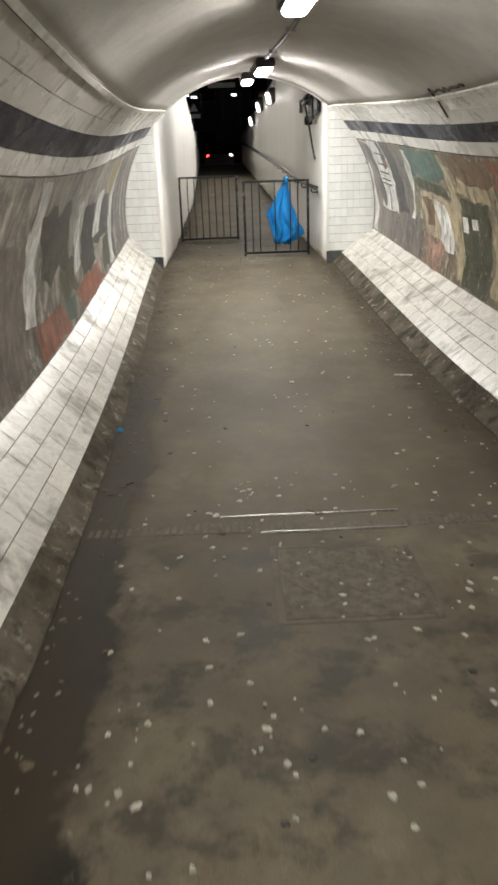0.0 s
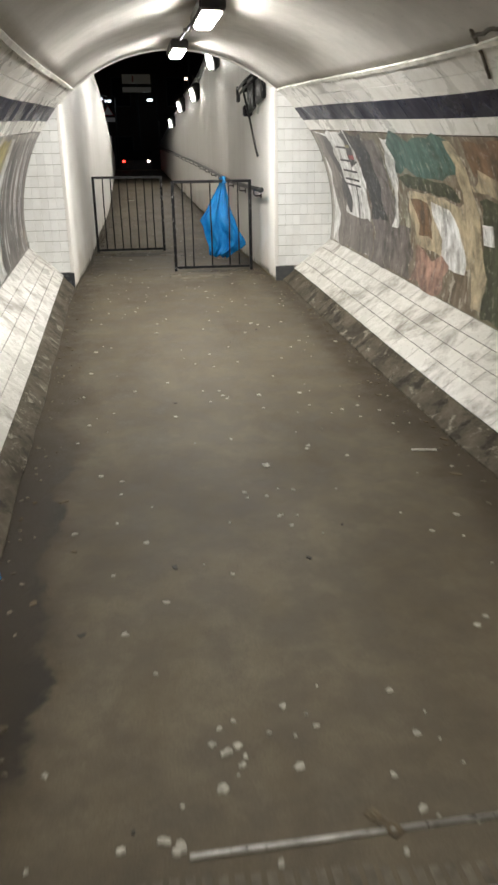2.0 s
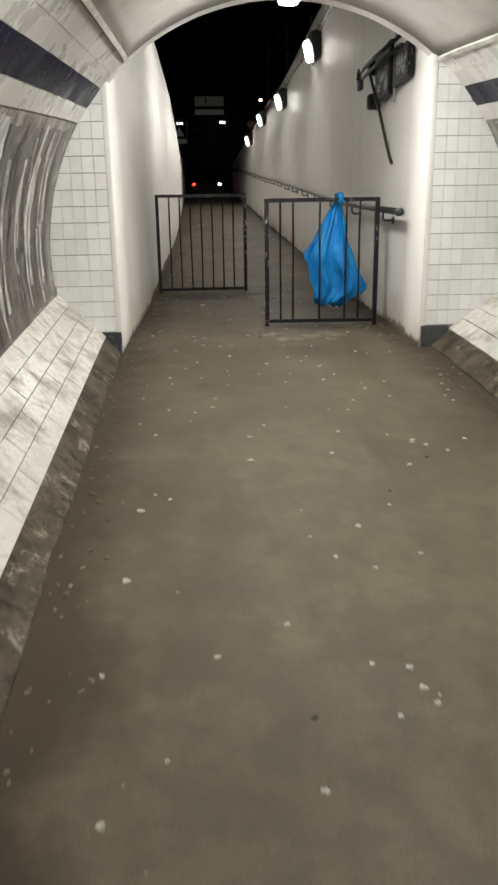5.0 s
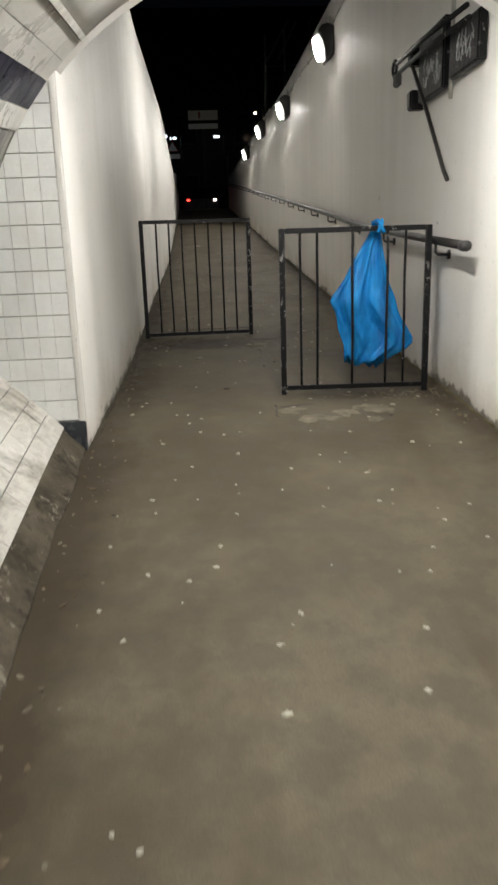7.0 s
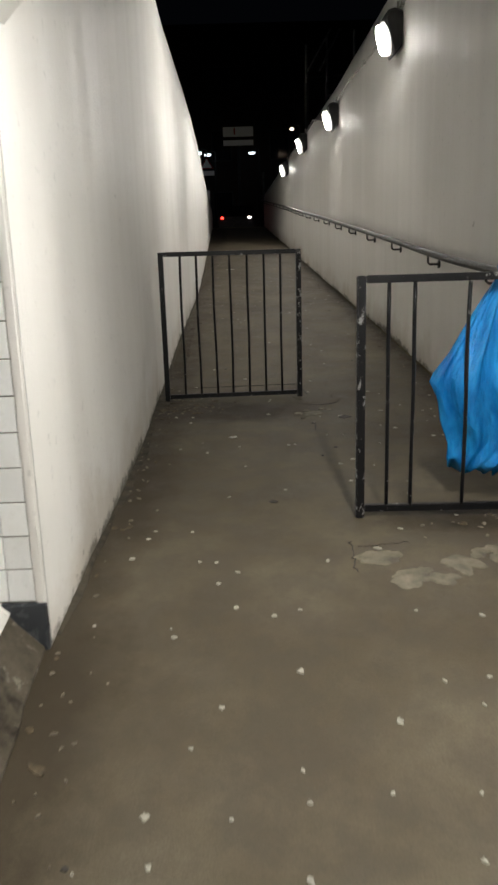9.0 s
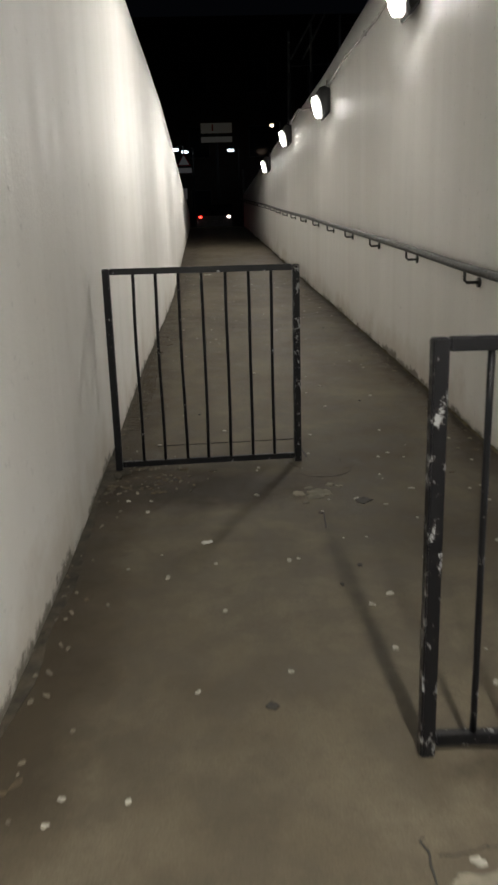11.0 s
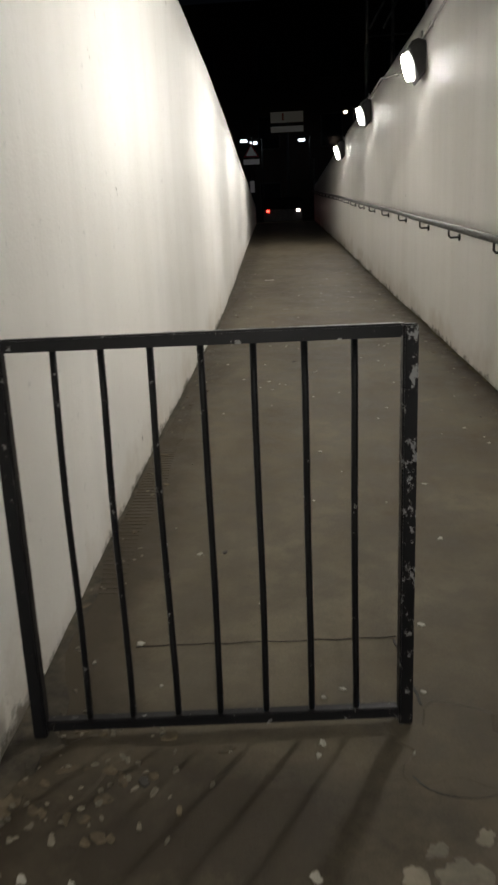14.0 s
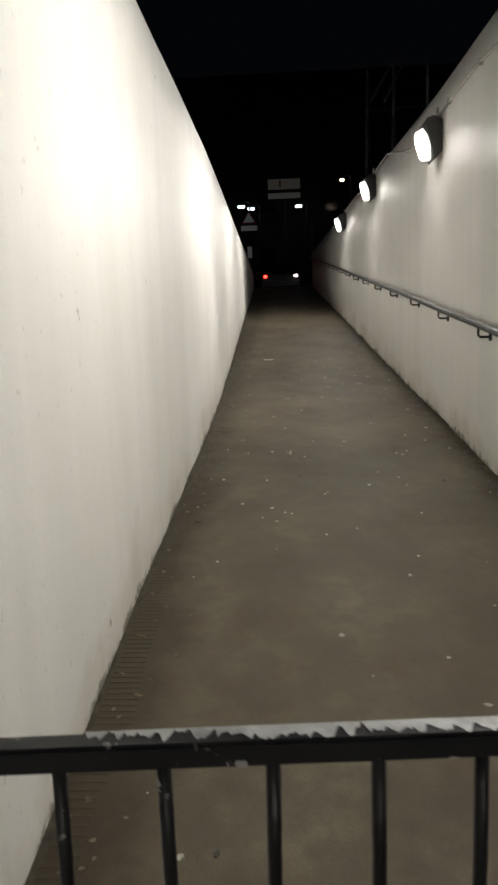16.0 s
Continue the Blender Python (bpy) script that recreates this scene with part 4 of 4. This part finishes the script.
# a jagged break in the tiles under the vault
for label, line in (("dark jagged break along the tiles under the vault", [(6.84 - 0.05 * k, 52.3 + 1.1 * noise.noise((k * 0.9, 3, 1))) for k in range(14)]),
                    ("dark slanting crack down the upper tiles", [(6.80 + 0.02 * k, 53.5 - 0.95 * k + 0.4 * noise.noise((k * 1.3, 5, 2))) for k in range(11)])):
    bm = tube(bmesh.new(), [tube_point(y, a, R - 0.001) for y, a in line], 0.011, 7)
    tagged(part("crack", bm, DIRT), label, "crack", "breaks in the tunnel wall")

# ---- street beyond the ramp ----
NIGHT_BRICK = plain("dark_brick", (0.05, 0.035, 0.03), 0.9)
STREET = plain("street_tarmac", (0.05, 0.05, 0.05), 0.8)
GLASS = plain("dark_window_glass", (0.02, 0.022, 0.026), 0.08)
# faint emission on both sign faces stands in for light falling on them
SIGN_FACE = make_glow("glowing_sign_face", (0.85, 0.74, 0.5), 0.014)
SIGN_WHITE = make_glow("glowing_sign_white", (0.8, 0.82, 0.85), 0.03)
STREET_GLOW = make_glow("street_lamp_glass", (0.78, 0.9, 1.0), 3.5)
AMBER_GLOW = make_glow("amber_lamp_glass", (1.0, 0.75, 0.55), 5)
RED_GLOW = make_glow("tail_light_red", (1.0, 0.03, 0.02), 9)
WHITE_GLOW = make_glow("reversing_light_white", (1.0, 0.72, 0.66), 12)
SIGN_RED = plain("sign_red", (0.4, 0.02, 0.03), 0.4)
GALV = plain("galvanised_steel", (0.2, 0.2, 0.19), 0.5, 0.5)
GZ = 3.36
bm = bmesh.new()
xs = (-2500, -1.75, 1.35, 2500)
for x0, x1, y0, y1 in ((-2500, -1.72, -2500, 2500), (1.34, 2500, -2500, 2500), (-1.72, 1.34, -2500, 11.4), (-1.72, 1.34, TOP_Y, 2500)):
    bm.faces.new([bm.verts.new(p) for p in ((x0, y0, GZ), (x1, y0, GZ), (x1, y1, GZ), (x0, y1, GZ))])
structure("ground", bm, STREET, "dark street level tarmac at night", "ground")
bm = box(bmesh.new(), (-1.6, TOP_Y - 0.02, GZ - 0.1), (0.9, TOP_Y + 0.14, GZ + 0.02), None, 0.01)
structure("kerb_top", bm, CEMENT, "pale kerb stone across the ramp top", "kerb")


def at_far(px, y):
    """A point across the street, from its sideways and upward slope as seen from the ramp."""
    return (-0.40 + px[0] * (y - 13.7), y, 2.10 + px[1] * (y - 13.7))


house = thing("building", "dark brick building across the street at night", "building", "", (0, 62, GZ))
inv = Matrix.Translation(-house.matrix_basis.translation)
part("facade", box(bmesh.new(), (-16, 62, GZ), (14, 72, 17), inv), NIGHT_BRICK, house)
part("roof", box(bmesh.new(), (-16.4, 61.6, 17.002), (14.4, 72.4, 17.5), inv), NIGHT_BRICK, house)
for i in range(7):
    for j in range(3):
        x, z = -14 + 4 * i, 5.0 + 4.0 * j
        w = part("window", box(bmesh.new(), (x, 61.94, z), (x + 1.4, 62.05, z + 2.0), inv), HOUSING, house)
        part("pane", box(bmesh.new(), (x + 0.08, 61.92, z + 0.08), (x + 1.32, 61.935, z + 1.92), inv), GLASS, w)
x, y, z = at_far((0.0055, 0.176), 61.0)
board = thing("direction_sign", "pale two-panel sign board high across the street", "sign", "", (x, y, GZ))
inv = Matrix.Translation((-x, -y, -GZ))
for dz, h in ((0.28, 0.62), (-0.42, 0.34)):
    part("panel", box(bmesh.new(), (x - 1.02, y - 0.05, z + dz - h / 2), (x + 1.02, y, z + dz + h / 2), inv), SIGN_FACE, board)
part("post", tube(bmesh.new(), [(0, 0.06, 0), (0, 0.06, z - GZ + 0.6)], 0.09, 10), HOUSING, board)
part("mark", box(bmesh.new(), (x - 0.3, y - 0.06, z + 0.1), (x - 0.2, y - 0.05, z + 0.5), inv), SIGN_RED, board)


def street_lamp(px, y, mat, label, w=0.2):
    x, y, z = at_far(px, y)
    ob = thing("street_lamp", label, "street lamp", "street lamps", (x, y, GZ))
    part("pole", tube(bmesh.new(), [(0.5, 0.1, 0), (0.5, 0.1, z - GZ + 0.25), (0.3, 0.08, z - GZ + 0.32), (0, 0, z - GZ + 0.2)], 0.05, 8), HOUSING, ob)
    part("head", box(bmesh.new(), (-w - 0.04, -0.12, z - GZ + 0.10), (w + 0.04, 0.14, z - GZ + 0.18), None, 0.02), HOUSING, ob)
    part("lamp_glass", box(bmesh.new(), (-w, -0.14, z - GZ - 0.02), (w, 0.10, z - GZ + 0.098), None, 0.02), mat, ob)


street_lamp((-0.0525, 0.154), 58.0, STREET_GLOW, "tall street lamp with cold white light")
street_lamp((-0.0395, 0.151), 58.5, STREET_GLOW, "tall street lamp with cold white light")
street_lamp((0.0245, 0.152), 60.0, STREET_GLOW, "tall street lamp with cold white light")
street_lamp((0.083, 0.183), 57.0, AMBER_GLOW, "street lamp with a small amber light", 0.1)

x, y, z = at_far((-0.0425, 0.139), 47.0)
tri = thing("road_sign", "red-edged triangular road sign over a white plate", "road sign", "", (x, y, GZ))
bm = bmesh.new()
zz = z - GZ
for s, mat, name, d in ((0.35, SIGN_RED, "border", 0.0), (0.25, SIGN_WHITE, "sign_face", -0.012)):
    bm = bmesh.new()
    ring = [(-s, zz - s * 0.55), (s, zz - s * 0.55), (0, zz + s * 1.15)]
    plate(bm, ring, d, d + 0.01)
    part(name, bm, mat, tri)
part("plate", box(bmesh.new(), (-0.36, -0.01, zz - 0.50), (0.36, 0.012, zz - 0.28)), SIGN_WHITE, tri)
part("post", tube(bmesh.new(), [(0, 0.06, 0), (0, 0.06, zz + 0.3)], 0.04, 8), HOUSING, tri)
part("small_plate", box(bmesh.new(), (-0.1, -0.01, zz - 1.7), (0.1, 0.012, zz - 1.2)), SIGN_WHITE, tri)


def car(x, y):
    """A dark hatchback seen from behind, its lights on."""
    ob = thing("car", "dark hatchback stopped in the street with lights on", "car", "", (x, y, GZ))
    prof = [(0, 0.35), (0.02, 0.85), (0.3, 1.38), (1.9, 1.45), (2.7, 0.95), (3.8, 0.82), (3.9, 0.35)]
    bm = bmesh.new()
    loft(bm, [[(xx, v, w * (0.97 if abs(xx) > 0.8 else 1)) for v, w in prof] for xx in (-0.86, -0.78, 0.78, 0.86)])
    part("body", bm, plain("dark_car_paint", (0.02, 0.02, 0.025), 0.25), ob)
    part("rear_window", box(bmesh.new(), (-0.6, -0.01, 0.0), (0.6, 0.01, 0.42), pose(0, 0.13, 0.92, -28)), GLASS, ob)
    for s in (-1, 1):
        part("tail_light", box(bmesh.new(), (s * 0.68 - 0.07, -0.04, 0.74), (s * 0.68 + 0.07, 0.03, 0.84), None, 0.01), RED_GLOW if s < 0 else WHITE_GLOW, ob)
        for v in (0.7, 3.1):
            bm = tube(bmesh.new(), [(s * 0.74 - 0.1, v, 0.31), (s * 0.74 + 0.1, v, 0.31)], 0.31, 20)
            w = part("wheel", bm, DARK_GUM, ob)
            part("rim", tube(bmesh.new(), [(s * 0.74 + s * 0.095, v, 0.31), (s * 0.74 + s * 0.115, v, 0.31)], 0.2, 14), STEEL, w)


car(-0.45, 46.5)

# an open steel frame standing over the ramp's right side
frame_ob = thing("steel_gantry", "pale open steel frame standing above the ramp wall", "gantry", "", (2.1, 30.0, GZ))
# unlit lower posts and crossbar are coloured dark, the lit upper pieces pale
for dx, dy in ((-0.55, 0), (0.0, 0), (0.75, 0.2)):
    part("post", tube(bmesh.new(), [(dx, dy, 0), (dx, dy, 3.0)], 0.05, 8), HOUSING, frame_ob)
    part("upright", tube(bmesh.new(), [(dx, dy, 3.0), (dx, dy, 4.1 + 0.3 * dx)], 0.03, 8), GALV, frame_ob)
part("crossbar", tube(bmesh.new(), [(-0.55, 0, 3.15), (0.75, 0.2, 3.25)], 0.02, 8), HOUSING, frame_ob)
part("brace", tube(bmesh.new(), [(-0.5, 0, 3.3), (0.1, 0, 4.3)], 0.025, 8), GALV, frame_ob)
part("brace", tube(bmesh.new(), [(-0.2, 0, 3.3), (0.35, 0, 4.3)], 0.025, 8), GALV, frame_ob)
tail = thing("ramp_end_rail", "pale steel rail end rising above the ramp top", "handrail", "", (0.75, 40.8, fz(40.8)))
part("upright", tube(bmesh.new(), [(0, 0, 0), (0, 0, 2.2)], 0.04, 10), GALV, tail)
part("slanted_rail", tube(bmesh.new(), [(0, 0, 1.3), (0.1, -2.0, 1.1 - 0.2)], 0.03, 10), GALV, tail)

# ---- tiles ----


def clip_convex(poly, inside, cut):
    out_ = []
    for i, p in enumerate(poly):
        q = poly[(i + 1) % len(poly)]
        a, b = inside(p), inside(q)
        if a:
            out_.append(p)
        if a != b:
            out_.append(cut(p, q))
    return out_


def bisect(inside):
    def cut(p, q):
        lo, hi = (p, q) if inside(p) else (q, p)
        for _ in range(18):
            m = ((lo[0] + hi[0]) / 2, (lo[1] + hi[1]) / 2)
            lo, hi = (m, hi) if inside(m) else (lo, m)
        return lo
    return cut


def tile_mesh(name, quad, normal, thick, mat):
    """One thin tile from its corner points, with a small bevelled face."""
    c = sum((Vector(p) for p in quad), Vector()) / len(quad)
    nrm = Vector(normal).normalized()
    lo = [Vector(p) for p in quad]
    hi = [p + (c - p).normalized() * 0.0018 + nrm * thick for p in lo]
    md = [p + nrm * thick * 0.6 for p in lo]
    n = len(quad)
    vs = [v - c for v in lo + md + hi]
    fs = []
    for k in range(n):
        j = (k + 1) % n
        fs.append((k, j, n + j, n + k))
        fs.append((n + k, n + j, 2 * n + j, 2 * n + k))
    fs.append(tuple(range(2 * n, 3 * n)))
    me = bpy.data.meshes.new(name)
    me.from_pydata(vs, [], fs)
    bmt = bmesh.new()
    bmt.from_mesh(me)
    bmesh.ops.recalc_face_normals(bmt, faces=bmt.faces)
    if bmt.faces[-1:] and max(bmt.faces, key=lambda f: f.calc_area()).normal.dot(nrm) < 0:
        bmesh.ops.reverse_faces(bmt, faces=bmt.faces)
    bmt.to_mesh(me)
    bmt.free()
    me.materials.append(mat)
    return me, c


def put_tile(me, at, parent, name="tile", turn=None):
    ob = new(name, me)
    ob.parent = parent
    ob.matrix_basis = Matrix.Translation(at) @ turn if turn else Matrix.Translation(at)
    return ob


zf = fz(PORTAL)
zc = zf + RISE
rnd = random.Random(9)
for side, sgn, base in (("left", -1, LEFT + 0.025), ("right", 1, RIGHT)):
    # the flat tiled end piece between ramp wall and tube
    bm = bmesh.new()
    x0 = base
    ring = [(x0, zf - 0.1)] + [(x0, zf + 2.2)] + [(CX + sgn * (R + 0.2), zf + 2.2), (CX + sgn * (R + 0.2), zf - 0.1)]
    plate(bm, ring, PORTAL - 0.006, PORTAL + 0.001)
    back = structure("wall_end_" + side, bm, PALE_GROUT, "flat white tiled end wall beside the tunnel mouth", "wall")

    def inside(p):
        return (p[0] - CX) ** 2 + (p[1] - zc) ** 2 < (R + 0.004) ** 2
    tw, th = 0.079, 0.106
    z = zf + 0.155
    while z < zf + 2.1:
        x = 0.035
        while x < 0.75:
            xa, xb = base + sgn * x, base + sgn * (x + tw - 0.0014)
            quad = [(xa, z), (xb, z), (xb, z + th - 0.0045), (xa, z + th - 0.0045)]
            quad = clip_convex(quad, inside, bisect(inside))
            x += tw
            if len(quad) < 3:
                continue
            area = abs(sum(quad[i][0] * quad[(i + 1) % len(quad)][1] - quad[(i + 1) % len(quad)][0] * quad[i][1] for i in range(len(quad)))) / 2
            if area < 0.0004:
                continue
            me, c = tile_mesh("tile", [(p[0], PORTAL - 0.007, p[1]) for p in quad], (0, -1, 0), 0.006 + rnd.uniform(0, 0.0012), TILE)
            put_tile(me, c, back)
        z += th
    bm = box(bmesh.new(), (min(base, base + sgn * 0.2), PORTAL - 0.03, zf - 0.05), (max(base, base + sgn * 0.2), PORTAL - 0.0065, zf + 0.15), None, 0.004)
    part("plinth", bm, DARK_TILE, back, "dark slate-blue plinth tile")
    # a smooth painted strip between the end tiles and the ramp wall
    xs = sorted((base, base + sgn * 0.034))
    bm = box(bmesh.new(), (xs[0], PORTAL - 0.016, zf + 0.02), (xs[1], PORTAL - 0.0005, zf + 2.0), None, 0.007)
    part("painted_corner", bm, WALL_PAINT, back)

    # sloping ledge: four rows of long tiles
    ledge = WALLS["ledge_" + side]
    la, lb = Vector((sgn * (LEDGE[sgn] - 0.004), 0, 0.116)), Vector((sgn * 1.60, 0, 0.412))
    up = (lb - la)
    nrm = Vector((-up.z * sgn, 0, up.x * sgn)).normalized()
    ln = 0.30
    for r in range(4):
        p, q = la + up * (r / 4 + 0.002), la + up * ((r + 1) / 4 - 0.005)
        y = 0.2 + (0.15 if r % 2 else 0.0)
        while y < PORTAL - 0.02:
            y1 = min(y + ln - 0.0018, PORTAL - 0.015)
            za, zb = fz(y), fz(y1)
            quad = [(axis_x(y) + p.x, y, p.z + za), (axis_x(y) + q.x, y, q.z + za), (axis_x(y1) + q.x, y1, q.z + zb), (axis_x(y1) + p.x, y1, p.z + zb)]
            me, c = tile_mesh("tile", quad, nrm, 0.012 + rnd.uniform(0, 0.002), LEDGE_TILE)
            put_tile(me, c, ledge)
            y += ln
    # upper courses: one pale, one navy, two pale
    wall = WALLS[side]
    for d0, d1, mat, tl in ((32.3, 36.2, UPPER_TILE, 0.46), (36.2, 41.6, NAVY_TILE, 0.46), (41.6, 45.6, UPPER_TILE, 0.46), (45.6, 49.8, UPPER_TILE, 0.46)):
        y = 0.1
        while y < PORTAL - 0.02:
            y1 = min(y + tl - 0.003, PORTAL - 0.004)
            a0, a1 = (d0 + 0.06, d1 - 0.06) if sgn > 0 else (180 - d0 - 0.06, 180 - d1 + 0.06)
            quad = [tube_point(y, a0, R + 0.011), tube_point(y1, a0, R + 0.011), tube_point(y1, a1, R + 0.011), tube_point(y, a1, R + 0.011)]
            mid = radians((a0 + a1) / 2)
            me, c = tile_mesh("tile", quad, (-math.cos(mid), 0, -math.sin(mid)), 0.012 + rnd.uniform(0, 0.001), mat)
            put_tile(me, c, wall)
            y += tl
